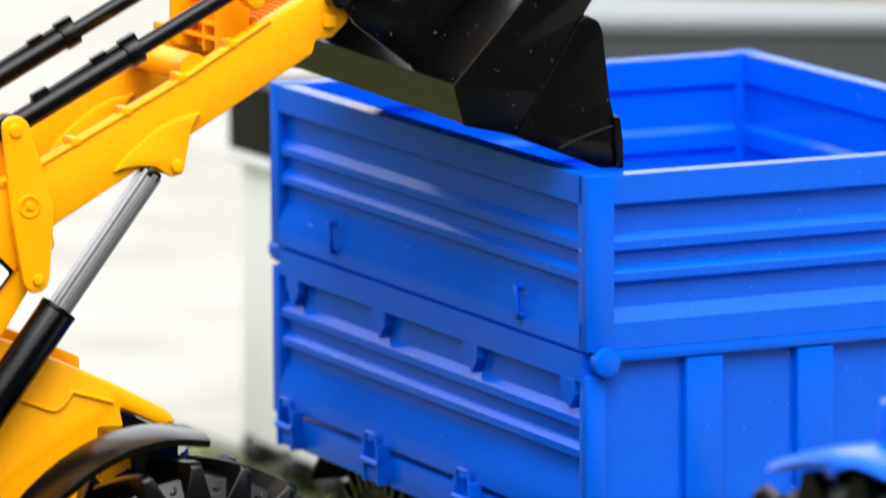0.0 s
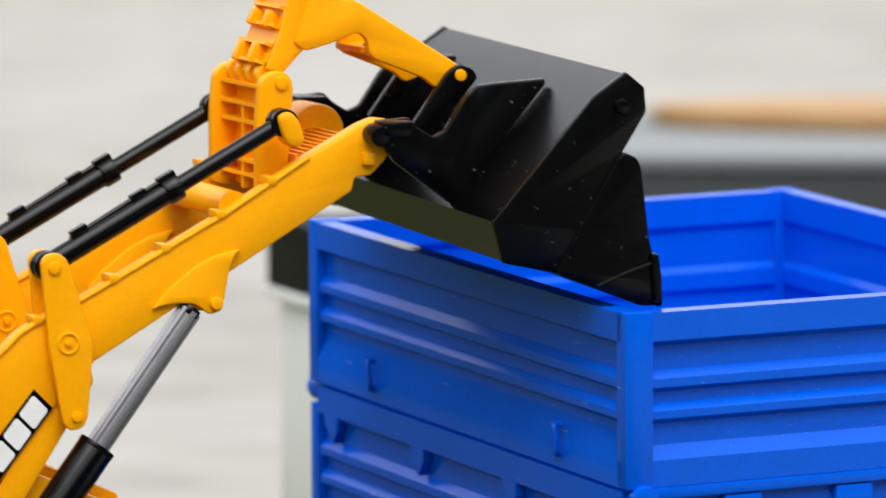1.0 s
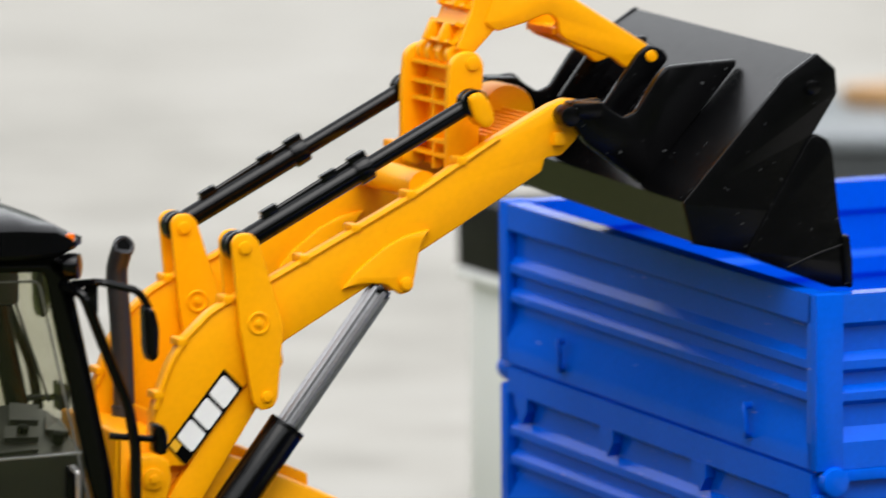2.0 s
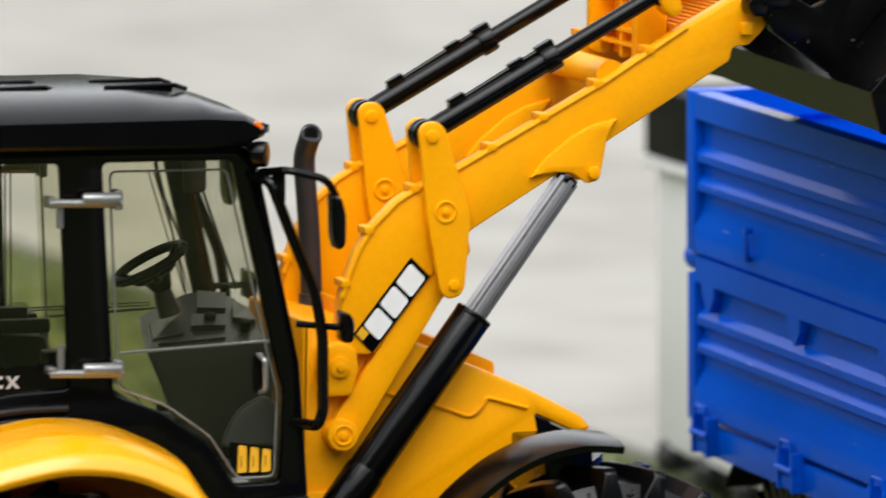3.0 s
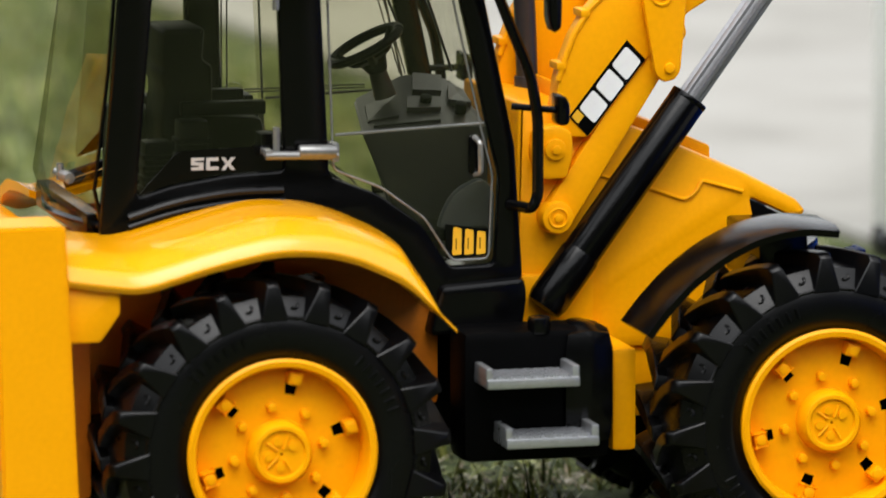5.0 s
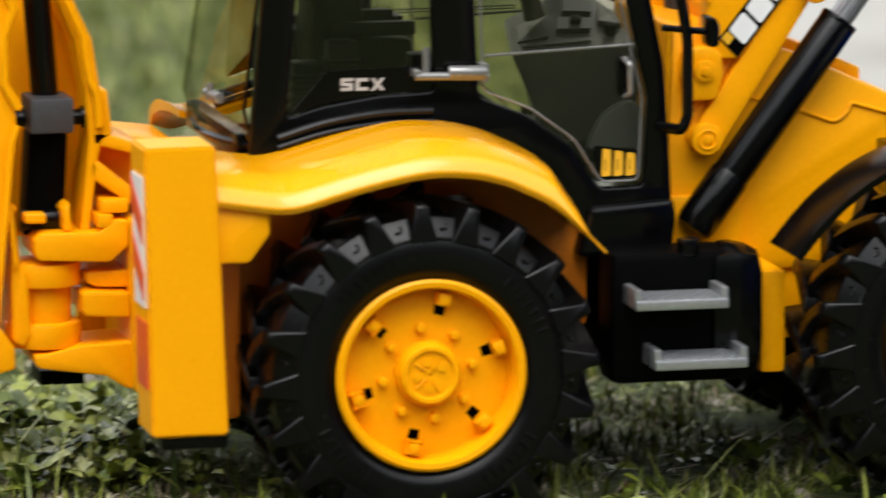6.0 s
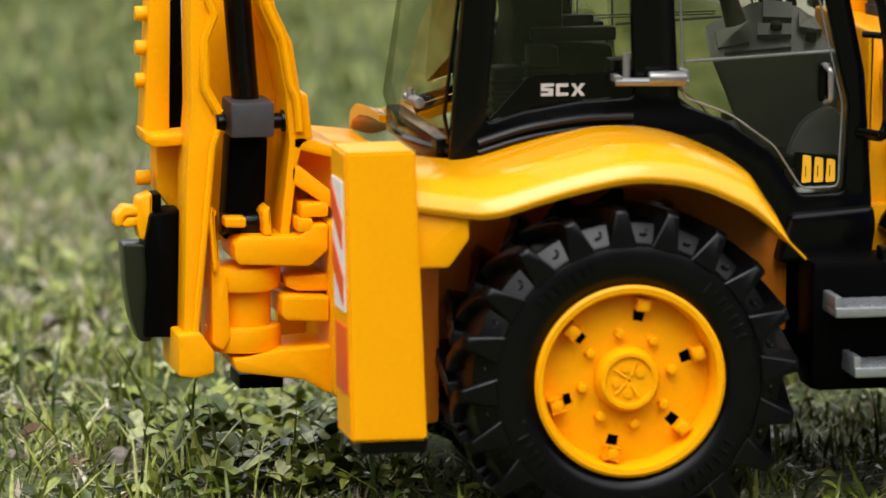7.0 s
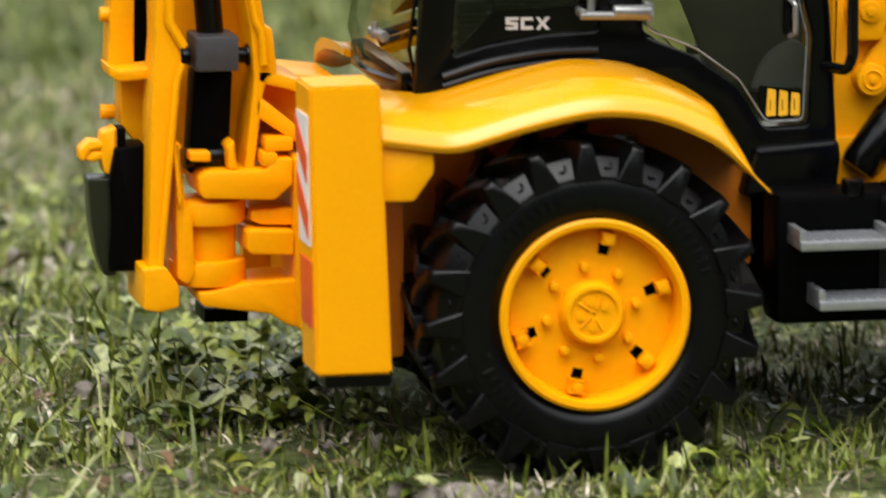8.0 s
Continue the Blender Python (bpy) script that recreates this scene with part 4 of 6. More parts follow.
part("pipe_bore", bm, MATT, ex_)
bm = B()
lathe_c = e1 + dd * 0.0004
m = Matrix.Translation(lathe_c) @ dd.to_track_quat("Z", "Y").to_matrix().to_4x4()
tube(bm, [m @ Vector((0.0026 * math.cos(k * math.tau / 24), 0.0026 * math.sin(k * math.tau / 24), 0)) for k in range(25)], 0.0007, 8)
part("pipe_rim", bm, PIPE, ex_)

# ---- loader arms ----
arm_plate = [(0.0925, 0.1225), (0.0893, 0.1300), (0.0902, 0.1383), (0.0916, 0.1430), (0.0945, 0.1505), (0.0989, 0.1577), (0.1060, 0.1645), (0.1135, 0.1690), (0.1200, 0.1712), (0.1240, 0.1735),
             (0.1420, 0.1832), (0.1667, 0.1966), (0.1899, 0.2110), (0.2060, 0.2198), (0.2105, 0.2214), (0.2150, 0.2208), (0.2172, 0.2183), (0.2150, 0.2140), (0.2124, 0.2095), (0.2083, 0.2056), (0.2035, 0.2050),
             (0.2026, 0.2012), (0.1700, 0.1815), (0.1274, 0.1560), (0.1200, 0.1480), (0.1152, 0.1430), (0.0990, 0.1222)]
strut = [(0.0862, 0.0985), (0.0880, 0.0955), (0.0915, 0.0950), (0.0945, 0.0980), (0.1275, 0.1500), (0.1262, 0.1560), (0.1180, 0.1500), (0.0870, 0.1030)]
link_plate = [(0.1112, 0.1845), (0.1130, 0.1866), (0.1165, 0.1868), (0.1188, 0.1848), (0.1262, 0.1610), (0.1258, 0.1560), (0.1245, 0.1405), (0.1230, 0.1380), (0.1195, 0.1372), (0.1172, 0.1395), (0.1135, 0.1600)]
gusset = [(0.1436, 0.1700), (0.1475, 0.1748), (0.1560, 0.1815), (0.1620, 0.1845), (0.1695, 0.1862), (0.1665, 0.1815), (0.1650, 0.1735), (0.1640, 0.1690), (0.1605, 0.1680), (0.1560, 0.1712), (0.1510, 0.1715)]
for s in (-1, 1):
    c = s * 0.031
    bm = B()
    plate(bm, [rounded(arm_plate, 0.0008, 2)], c - 0.004, c + 0.004, 0.0007)
    plate(bm, [rounded(strut, 0.0010, 2)], c - 0.0032, c + 0.0036, 0.0007)
    arm = part("loader_arm", bm, YELLOW, loader)
    # lip along the upper edge, with small lugs
    bm = B()
    top = [(0.0902, 0.1383), (0.0916, 0.1430), (0.0945, 0.1505), (0.0989, 0.1577), (0.1060, 0.1645), (0.1135, 0.1690), (0.1240, 0.1735), (0.1420, 0.1832), (0.1667, 0.1966), (0.1899, 0.2110)]
    tube(bm, [(x, c - 0.0038, z) for x, z in top], 0.0009, 8)
    for x, z in ((0.0910, 0.1420), (0.0978, 0.1565), (0.1110, 0.1678), (0.1330, 0.1786), (0.1480, 0.1866), (0.1640, 0.1955), (0.1790, 0.2045)):
        box(bm, x - 0.0014, x + 0.0014, c - 0.0048, c + 0.0035, z - 0.0008, z + 0.0014, 0.0005)
    part("arm_lip", bm, YELLOW, arm)
    bm = B()
    for side in (-1, 1):
        y0 = c + side * 0.0046
        plate(bm, [rounded(gusset, 0.001, 3)], y0 - 0.0009, y0 + 0.0009, 0.0006)
    part("gusset", bm, YELLOW, arm)
    bm = B()
    rod(bm, (0.1622, c - 0.0072, 0.1712), (0.1622, c + 0.0065, 0.1712), 0.0019, n=18, bevel=0.0008)
    part("gusset_pin", bm, YELLOW, arm)
    bm = B()
    box(bm, 0.2055, 0.2090, c - 0.0062, c + 0.004, 0.2085, 0.2122, 0.0008)
    part("arm_tip_lug", bm, YELLOW, arm)
    for side in (-1, 1):
        y0 = c + side * 0.0062
        bm = B()
        plate(bm, [rounded(link_plate, 0.0012, 3)], y0 - 0.0013, y0 + 0.0013, 0.0007)
        lk = part("pivot_link", bm, YELLOW, arm)
        for (x, z), r, ring in (((0.1149, 0.1827), 0.0021, False), ((0.1188, 0.1617), 0.0012, True), ((0.1211, 0.1412), 0.0017, False)):
            bm = B()
            ye = y0 + side * 0.0013
            rod(bm, (x, y0, z), (x, ye + side * 0.0008, z), r, r * 0.85, n=20, bevel=0.0004)
            if ring:
                rr = 0.0028
                tube(bm, [(x + rr * math.cos(k * math.tau / 24), ye, z + rr * math.sin(k * math.tau / 24)) for k in range(25)], 0.0005, 6)
            part("pivot_pin", bm, YELLOW, lk)
    # foot of the arm on its pivot
    bm = B()
    rod(bm, (0.0897, c - 0.0062, 0.1003), (0.0897, c + 0.005, 0.1003), 0.0044, n=28, bevel=0.0006)
    tube(bm, [(0.0897 + 0.0026 * math.cos(k * math.tau / 24), c - 0.0063, 0.1003 + 0.0026 * math.sin(k * math.tau / 24)) for k in range(25)], 0.0004, 6)
    rod(bm, (0.0897, c - 0.0068, 0.1003), (0.0897, c, 0.1003), 0.0012, n=14, bevel=0.0003)
    part("arm_pivot", bm, YELLOW, arm)
    # bearing block on the frame
    bm = B()
    plate(bm, [rounded([(0.0850, 0.1110), (0.0925, 0.1110), (0.0945, 0.1180), (0.0940, 0.1240), (0.0900, 0.1262), (0.0840, 0.1250), (0.0830, 0.1180)], 0.0015, 3)], c - 0.0050, c + 0.0060, 0.0008)
    rod(bm, (0.0890, c - 0.0062, 0.1193), (0.0890, c, 0.1193), 0.0030, n=24, bevel=0.0005)
    rod(bm, (0.0890, c - 0.0070, 0.1193), (0.0890, c, 0.1193), 0.0013, n=16, bevel=0.0004)
    part("bearing_block", bm, YELLOW, loader)
    # lift ram: black barrel, ribbed silver rod
    a, b = Vector((0.0868, c - 0.0055, 0.0770)), Vector((0.1553, c - 0.0030, 0.1692))
    mid = a.lerp(b, 0.60)
    bm = B()
    rod(bm, a, mid, 0.0054, n=28, bevel=0.0008)
    rod(bm, a - (b - a) * 0.022, a.lerp(b, 0.16), 0.0058, n=28, bevel=0.0030)
    rod(bm, mid - (b - a) * 0.01, mid + (b - a) * 0.004, 0.0055, n=28, bevel=0.0003)
    ram = part("lift_ram", bm, BLACK, loader, "black ram barrel")
    bm = B()
    q = (b - a).to_track_quat("Z", "Y").to_matrix().to_4x4()
    rows = []
    for e in (mid, b):
        rows.append([e + q.to_3x3() @ Vector(((0.0035 if k % 6 < 3 else 0.0025) * math.cos(k * math.tau / 36), (0.0035 if k % 6 < 3 else 0.0025) * math.sin(k * math.tau / 36), 0)) for k in range(36)])
    loft(bm, rows, closed=True, caps=True)
    part("ram_rod", bm, RODMAT, ram, "ribbed silver ram rod")
    bm = B()
    rod(bm, b - (b - a) * 0.012, b + (b - a) * 0.010, 0.0030, n=18, bevel=0.0006)
    part("ram_eye", bm, BLACK, ram)
    # tilt ram along the top of the arm
    a, b = Vector((0.1149, c, 0.1827)), Vector((0.1834, c, 0.2207))
    d = b - a
    bm = B()
    rod(bm, a + d * 0.03, a + d * 0.53, 0.0031, n=24)
    rod(bm, a + d * 0.50, a + d * 0.56, 0.0038, n=24, bevel=0.0005)
    rod(bm, a + d * 0.55, b, 0.0024, n=20)
    nrm = Vector((-d.z, 0, d.x)).normalized()
    rod(bm, a + d * 0.12 + nrm * 0.0030, a + d * 0.53 + nrm * 0.0036, 0.0008, n=10)
    for t, r in ((0.16, 0.0016), (0.41, 0.0015), (0.53, 0.0017)):
        m = Matrix.Translation(a + d * t + nrm * 0.0036) @ d.to_track_quat("X", "Z").to_matrix().to_4x4()
        box(bm, -r * 1.6, r * 1.6, -r, r, -r * 0.8, r * 0.8, 0.0004, m)
    tr = part("tilt_ram", bm, BLACK, loader, "black tilt ram")
    for e, r in ((a, 0.0042), (b, 0.0040)):
        bm = B()
        for off in (-0.0018, 0.0018):
            rod(bm, (e.x, e.y + off - 0.0014, e.z), (e.x, e.y + off + 0.0014, e.z), r, n=24, bevel=0.0006)
        part("ram_eye", bm, BLACK, tr)
    bm = B()
    plate(bm, [rounded([(0.1806, 0.2228), (0.1844, 0.2243), (0.1872, 0.2214), (0.1890, 0.2156), (0.1862, 0.2134), (0.1828, 0.2158)], 0.0020, 4)], c - 0.0048, c + 0.004, 0.0012)
    part("ram_end_cap", bm, YELLOW, tr)

# cross pieces between the arms
bm = B()
rod(bm, (0.1700, -0.028, 0.1975), (0.1700, 0.028, 0.1975), 0.0042, n=28)
part("cross_tube", bm, YELLOW, loader)
bm = B()
box(bm, 0.1880, 0.2090, -0.027, 0.027, 0.2060, 0.2085, 0.0008)
for k in range(9):
    x = 0.1890 + k * 0.0021
    box(bm, x, x + 0.0008, -0.026, 0.026, 0.2080 + k * 0.0004, 0.2112 + k * 0.0006, 0.0)
part("cross_plate", bm, YELLOW, loader, "ribbed yellow cross plate")
bm = B()
rod(bm, (0.2078, 0.010, 0.2146), (0.2078, 0.027, 0.2146), 0.0079, n=32, bevel=0.001)
part("cross_drum", bm, YELLOW, loader)

# bell crank: two side plates joined by shelves
crank = [(0.1800, 0.2317), (0.1834, 0.2345), (0.1878, 0.2342), (0.1899, 0.2309), (0.1893, 0.2237), (0.1882, 0.2060), (0.1846, 0.1990), (0.1790, 0.2000), (0.1791, 0.2216)]
crank_ob = new("bell_crank")
crank_ob.parent = loader
for y in (-0.020, 0.022):
    bm = B()
    plate(bm, [rounded(crank, 0.002, 4)], y - 0.0022, y + 0.0022, 0.0008)
    part("crank_plate", bm, YELLOW, crank_ob)
for z in (0.2290, 0.2235, 0.2185, 0.2075, 0.2035):
    bm = B()
    box(bm, 0.1816, 0.1888, -0.020, 0.022, z, z + 0.0010)
    part("crank_shelf", bm, YELLOW, crank_ob)
bm = B()
box(bm, 0.1862, 0.1874, -0.020, 0.022, 0.2000, 0.2300)
box(bm, 0.1818, 0.1888, -0.0005, 0.0012, 0.2000, 0.2240)
part("crank_web", bm, YELLOW, crank_ob)
bm = B()
rod(bm, (0.1862, -0.0230, 0.2310), (0.1862, 0.025, 0.2310), 0.0020, n=20, bevel=0.0006)
for y in (-0.012, -0.004, 0.006, 0.014):
    rod(bm, (0.1855, y, 0.2325), (0.1855, y + 0.004, 0.2325), 0.0034, n=20, bevel=0.0006)
part("crank_pin", bm, YELLOW, crank_ob)

# yoke and tilt link to the bucket
yoke = [(0.1842, 0.2345), (0.1890, 0.2332), (0.1954, 0.2399), (0.1975, 0.2540), (0.2010, 0.2640), (0.1930, 0.2640), (0.1884, 0.2447)]
yk = new("tilt_yoke")
yk.parent = loader
for y in (-0.0135, 0.0125):
    bm = B()
    plate(bm, [rounded(yoke, 0.0008, 3)], y - 0.0012, y + 0.0012, 0.0005)
    part("yoke_plate", bm, YELLOW, yk)
bm = B()
m0 = Matrix.Translation((0.1880, 0, 0.2420)) @ Matrix.Rotation(radians(-66), 4, "Y")
box(bm, -0.010, 0.022, -0.012, 0.012, -0.0004, 0.0006, 0.0, m0)
for k in (-0.0075, -0.002, 0.0035, 0.009, 0.014):
    box(bm, k, k + 0.0010, -0.012, 0.012, 0.0, 0.0030, 0.0, m0)
for y in (-0.0075, 0.0055):
    box(bm, -0.008, -0.002, y, y + 0.0035, 0.0, 0.0042, 0.0008, m0)
    box(bm, 0.003, 0.008, y, y + 0.0035, 0.0, 0.0042, 0.0008, m0)
part("yoke_rib", bm, YELLOW, yk)
link = [(0.1921, 0.2420), (0.1964, 0.2542), (0.1975, 0.2680), (0.2053, 0.2680), (0.2057, 0.2537), (0.2092, 0.2541), (0.2121, 0.2526), (0.2411, 0.2347), (0.2425, 0.2322), (0.2395, 0.2300), (0.2345, 0.2281), (0.2307, 0.2311),
        (0.2231, 0.2341), (0.2160, 0.2368), (0.2145, 0.2385), (0.2138, 0.2424), (0.2119, 0.2440), (0.2099, 0.2440), (0.2037, 0.2416), (0.1961, 0.2395), (0.1944, 0.2402)]
tl = new("tilt_link")
tl.parent = loader
for y in (-0.0140, 0.0120):
    bm = B()
    plate(bm, [rounded(link, 0.0010, 3)], y - 0.0017, y + 0.0017, 0.0007)
    part("link_plate", bm, YELLOW, tl)
bm = B()
box(bm, 0.2135, 0.2260, -0.012, 0.012, 0.2380, 0.2400, 0.0006)
box(bm, 0.2010, 0.2130, -0.012, 0.012, 0.2480, 0.2500, 0.0006)
rod(bm, (0.2180, -0.0120, 0.2395), (0.2180, -0.006, 0.2395), 0.0026, n=18, bevel=0.0005)
part("link_web", bm, YELLOW, tl)

# bucket, tipped forward over the trailer
W = 0.0725
shell = [(0.2310, 0.1949), (0.2604, 0.2286), (0.2700, 0.2350), (0.2752, 0.2310), (0.2740, 0.2300), (0.2700, 0.2325), (0.2615, 0.2270), (0.2332, 0.1945), (0.2358, 0.1855), (0.2741, 0.1720), (0.2741, 0.1707), (0.2480, 0.1808), (0.2339, 0.1838)]
bm = B()
loft(bm, [[(x, -W, z) for x, z in shell], [(x, W, z) for x, z in shell]], closed=True, caps=True)
bmesh.ops.bevel(bm, geom=[e for e in bm.edges if len(e.link_faces) == 2 and e.calc_face_angle(0) > 0.3], offset=0.0006, segments=2, affect="EDGES")
bucket = part("front_bucket", bm, BUCKET, loader, "black loader bucket tipped forward")
end = [(0.2305, 0.1949), (0.2604, 0.2290), (0.2700, 0.2356), (0.2754, 0.2312), (0.2760, 0.2244), (0.2689, 0.2132), (0.2720, 0.1900), (0.2746, 0.1704), (0.2480, 0.1804), (0.2335, 0.1834)]
flap = [(0.2672, 0.2118), (0.2690, 0.2135), (0.2728, 0.2118), (0.2742, 0.2090), (0.2766, 0.1889), (0.2800, 0.1760), (0.2797, 0.1703), (0.2741, 0.1703), (0.2500, 0.1796), (0.2490, 0.1810)]
for s in (-1, 1):
    bm = B()
    plate(bm, [rounded(end, 0.0006, 2)], s * W - 0.0012, s * W + 0.0012, 0.0005)
    e = part("bucket_end", bm, BUCKET, bucket)
    bm = B()
    plate(bm, [rounded(flap, 0.0012, 3)], *sorted((s * (W - 0.0002), s * (W + 0.0022))), 0.0006)
    part("side_flap", bm, BUCKET, e)
    bm = B()
    rod(bm, (0.2683, s * W, 0.2262), (0.2683, s * (W + 0.0030), 0.2262), 0.0021, n=18, bevel=0.0006)
    part("bucket_pin", bm, BUCKET, e)
    bm = B()
    plate(bm, [rounded([(0.2768, 0.1850), (0.2790, 0.1850), (0.2800, 0.1780), (0.2802, 0.1702), (0.2778, 0.1702)], 0.0008, 2)], *sorted((s * (W - 0.002), s * (W + 0.0034))), 0.0006)
    part("flap_edge", bm, BUCKET, e)
    bm = B()
    tube(bm, bend([(0.2612, s * (W + 0.0022), 0.1763), (0.2700, s * (W + 0.0024), 0.1800), (0.2772, s * (W + 0.0024), 0.1822)], 0.003), 0.0004, 6)
    part("flap_seam", bm, BUCKET, e)
bm = B()
loft(bm, [[(0.2690, -W, 0.2132), (0.2795, -W, 0.1720), (0.2800, -W, 0.1704), (0.2680, -W, 0.2132)], [(0.2690, W, 0.2132), (0.2795, W, 0.1720), (0.2800, W, 0.1704), (0.2680, W, 0.2132)]], closed=True, caps=True)
part("clam_front", bm, BUCKET, bucket)
cheek = [(0.2085, 0.2180), (0.2120, 0.2198), (0.2190, 0.2206), (0.2215, 0.2180), (0.2263, 0.2150), (0.2300, 0.2165), (0.2365, 0.2262), (0.2395, 0.2290), (0.2448, 0.2296), (0.2598, 0.2306), (0.2600, 0.2290), (0.2345, 0.1985), (0.2318, 0.1958), (0.2150, 0.2080)]
for s in (-1, 1):
    bm = B()
    c = s * 0.036
    plate(bm, [rounded(cheek, 0.0010, 3)], c - 0.0016, c + 0.0016, 0.0006)
    ck = part("bucket_cheek", bm, BUCKET, bucket)
    bm = B()
    rod(bm, (0.2092, c - 0.006, 0.2160), (0.2092, c + 0.006, 0.2160), 0.0030, n=20, bevel=0.0008)
    box(bm, 0.2095, 0.2190, c - 0.0060, c + 0.0030, 0.2150, 0.2200, 0.0012)
    part("cheek_boss", bm, BUCKET, ck)
    bm = B()
    plate(bm, [rounded([(0.2378, 0.2312), (0.2412, 0.2334), (0.2448, 0.2322), (0.2468, 0.2294), (0.2395, 0.2206), (0.2324, 0.2116), (0.2260, 0.2150)], 0.0012, 3)], s * 0.0175 - 0.0014, s * 0.0175 + 0.0014, 0.0006)
    part("link_bracket", bm, BUCKET, bucket)
    bm = B()
    rod(bm, (0.2413, s * 0.0140, 0.2302), (0.2413, s * 0.0198, 0.2302), 0.0017, n=18, bevel=0.0005)
    part("link_pin", bm, YELLOW, bucket, "yellow pivot pin")
bm = B()
box(bm, 0.2330, 0.2470, -0.032, -0.021, 0.2130, 0.2155, 0.0008, Matrix.Translation((0.24, 0, 0.214)) @ Matrix.Rotation(radians(-48), 4, "Y") @ Matrix.Translation((-0.24, 0, -0.212)))
part("quick_hitch_plate", bm, BUCKET, bucket)
# matt black discs in place of the dark holes in the back plate
bm = B()
mback = Matrix.Translation((0.2455, 0, 0.2122)) @ Matrix.Rotation(radians(-48.9), 4, "Y")
for i in range(5):
    for j in range(9):
        p = mback @ Vector((-0.006 + i * 0.0032, 0.004 + j * 0.0034 + (i % 2) * 0.0017, 0.0002))
        q = mback @ Vector((-0.006 + i * 0.0032, 0.004 + j * 0.0034 + (i % 2) * 0.0017, 0.0008))
        rod(bm, p, q, 0.0010, n=8)
tagged(part("mesh_stud", bm, MATT, bucket), kind="stuff")

# the bucket hangs a little askew: its far end is higher
for o_ in (bucket, *bucket.children_recursive):
    for v in o_.data.vertices:
        k = v.co.y + W
        v.co.z += 0.031 * k
        v.co.x -= 0.012 * k

# maker's plate on the near arm: black plate with plain white shapes
o, u, v = Vector((0.0932, 0.1281)), Vector((0.0166, 0.0209)), Vector((0.0054, -0.0055))
U = lambda a, b: (o.x + u.x * a + v.x * b, o.y + u.y * a + v.y * b)
for s in (-1, 1):
    yo = s * 0.031 - 0.0041 if s < 0 else 0.0351
    bm = B()
    plate(bm, [[U(0, 0), U(1, 0), U(1, 1), U(0, 1)]], yo - 0.00015, yo + 0.00015, 0.0)
    lab = part("arm_label", bm, MATT, loader, "black label with white shapes")
    for k, (a0, a1) in enumerate(((0.14, 0.38), (0.42, 0.66), (0.70, 0.95))):
        # plain rounded blocks
        outl = [rounded([U(a0, 0.10), U(a1, 0.10), U(a1, 0.90), U(a0, 0.90)], 0.0009, 4)]
        bm = B()
        plate(bm, outl, yo - 0.0005, yo - 0.0001 if s < 0 else yo + 0.0005, 0.0)
        part("label_shape", bm, LABEL_WHITE, lab)
    bm = B()
    plate(bm, [[U(0.02, 0.08), U(0.12, 0.08), U(0.12, 0.42), U(0.02, 0.42)]], yo - 0.0005, yo - 0.0001 if s < 0 else yo + 0.0005, 0.0)
    part("label_square", bm, LABEL_YELLOW, lab)

# ---- backhoe at the rear, folded and swung to one side ----
def slab(name, pts, y0, y1, mat, parent, r=0.0008, bevel=0.0006, label=""):
    bm = B()
    plate(bm, [rounded(pts, r, 3)], y0, y1, bevel)
    return part(name, bm, mat, parent, label)


backhoe = new("backhoe")
backhoe.parent = loader
tagged(backhoe, "folded yellow digging arm")
# boom: two curved cheeks with thick rims, a dark gap and a ram between them
slab("boom_cheek", [(-0.1066, 0.1507), (-0.1022, 0.1506), (-0.1016, 0.1412), (-0.1002, 0.1373), (-0.1028, 0.1303), (-0.1029, 0.1170), (-0.0993, 0.1098), (-0.0993, 0.1054), (-0.1012, 0.1020), (-0.1050, 0.0482), (-0.1088, 0.0483), (-0.1078, 0.0944), (-0.1064, 0.1132)], -0.012, 0.003, YELLOW, backhoe)
bm = B()
tube(bm, [(x, -0.0125, z) for x, z in [(-0.1017, 0.1520), (-0.1014, 0.1427), (-0.0999, 0.1388), (-0.1027, 0.1319), (-0.1028, 0.1187), (-0.0988, 0.1115)]], 0.0014, 8)
tube(bm, [(x, -0.0125, z) for x, z in [(-0.0991, 0.1069), (-0.1007, 0.1022), (-0.1057, 0.0506)]], 0.0010, 8)
part("cheek_rim", bm, YELLOW, backhoe)
slab("boom_cheek", [(-0.0877, 0.1489), (-0.0838, 0.1489), (-0.0818, 0.1394), (-0.0770, 0.1292), (-0.0749, 0.1155), (-0.0729, 0.1151), (-0.0715, 0.1024), (-0.0744, 0.1009), (-0.0756, 0.0965), (-0.0785, 0.0728), (-0.0811, 0.0728), (-0.0781, 0.1014), (-0.0790, 0.1140), (-0.0815, 0.1283), (-0.0862, 0.1395)], -0.006, 0.030, YELLOW, backhoe)
bm = B()
tube(bm, [(x, -0.0075, z) for x, z in [(-0.0864, 0.1511), (-0.0849, 0.1417), (-0.0802, 0.1316), (-0.0780, 0.1181), (-0.0763, 0.1150), (-0.0754, 0.1052)]], 0.0013, 8)
part("cheek_rim", bm, YELLOW, backhoe)
slab("boom_web", [(-0.0959, 0.1482), (-0.0800, 0.1479), (-0.0745, 0.1145), (-0.0746, 0.0970), (-0.0787, 0.0715), (-0.0995, 0.0722), (-0.0970, 0.1008), (-0.0973, 0.1230)], 0.014, 0.019, YELLOW, backhoe)
bm = B()
rod(bm, (-0.0922, 0.0, 0.1504), (-0.0891, 0.0, 0.1112), 0.0038, n=24)
ram = part("boom_ram", bm, BLACK, backhoe, "black boom ram")
bm = B()
box(bm, -0.0950, -0.0829, -0.010, 0.006, 0.1039, 0.1137, 0.0010)
part("ram_block", bm, GREY, ram)
bm = B()
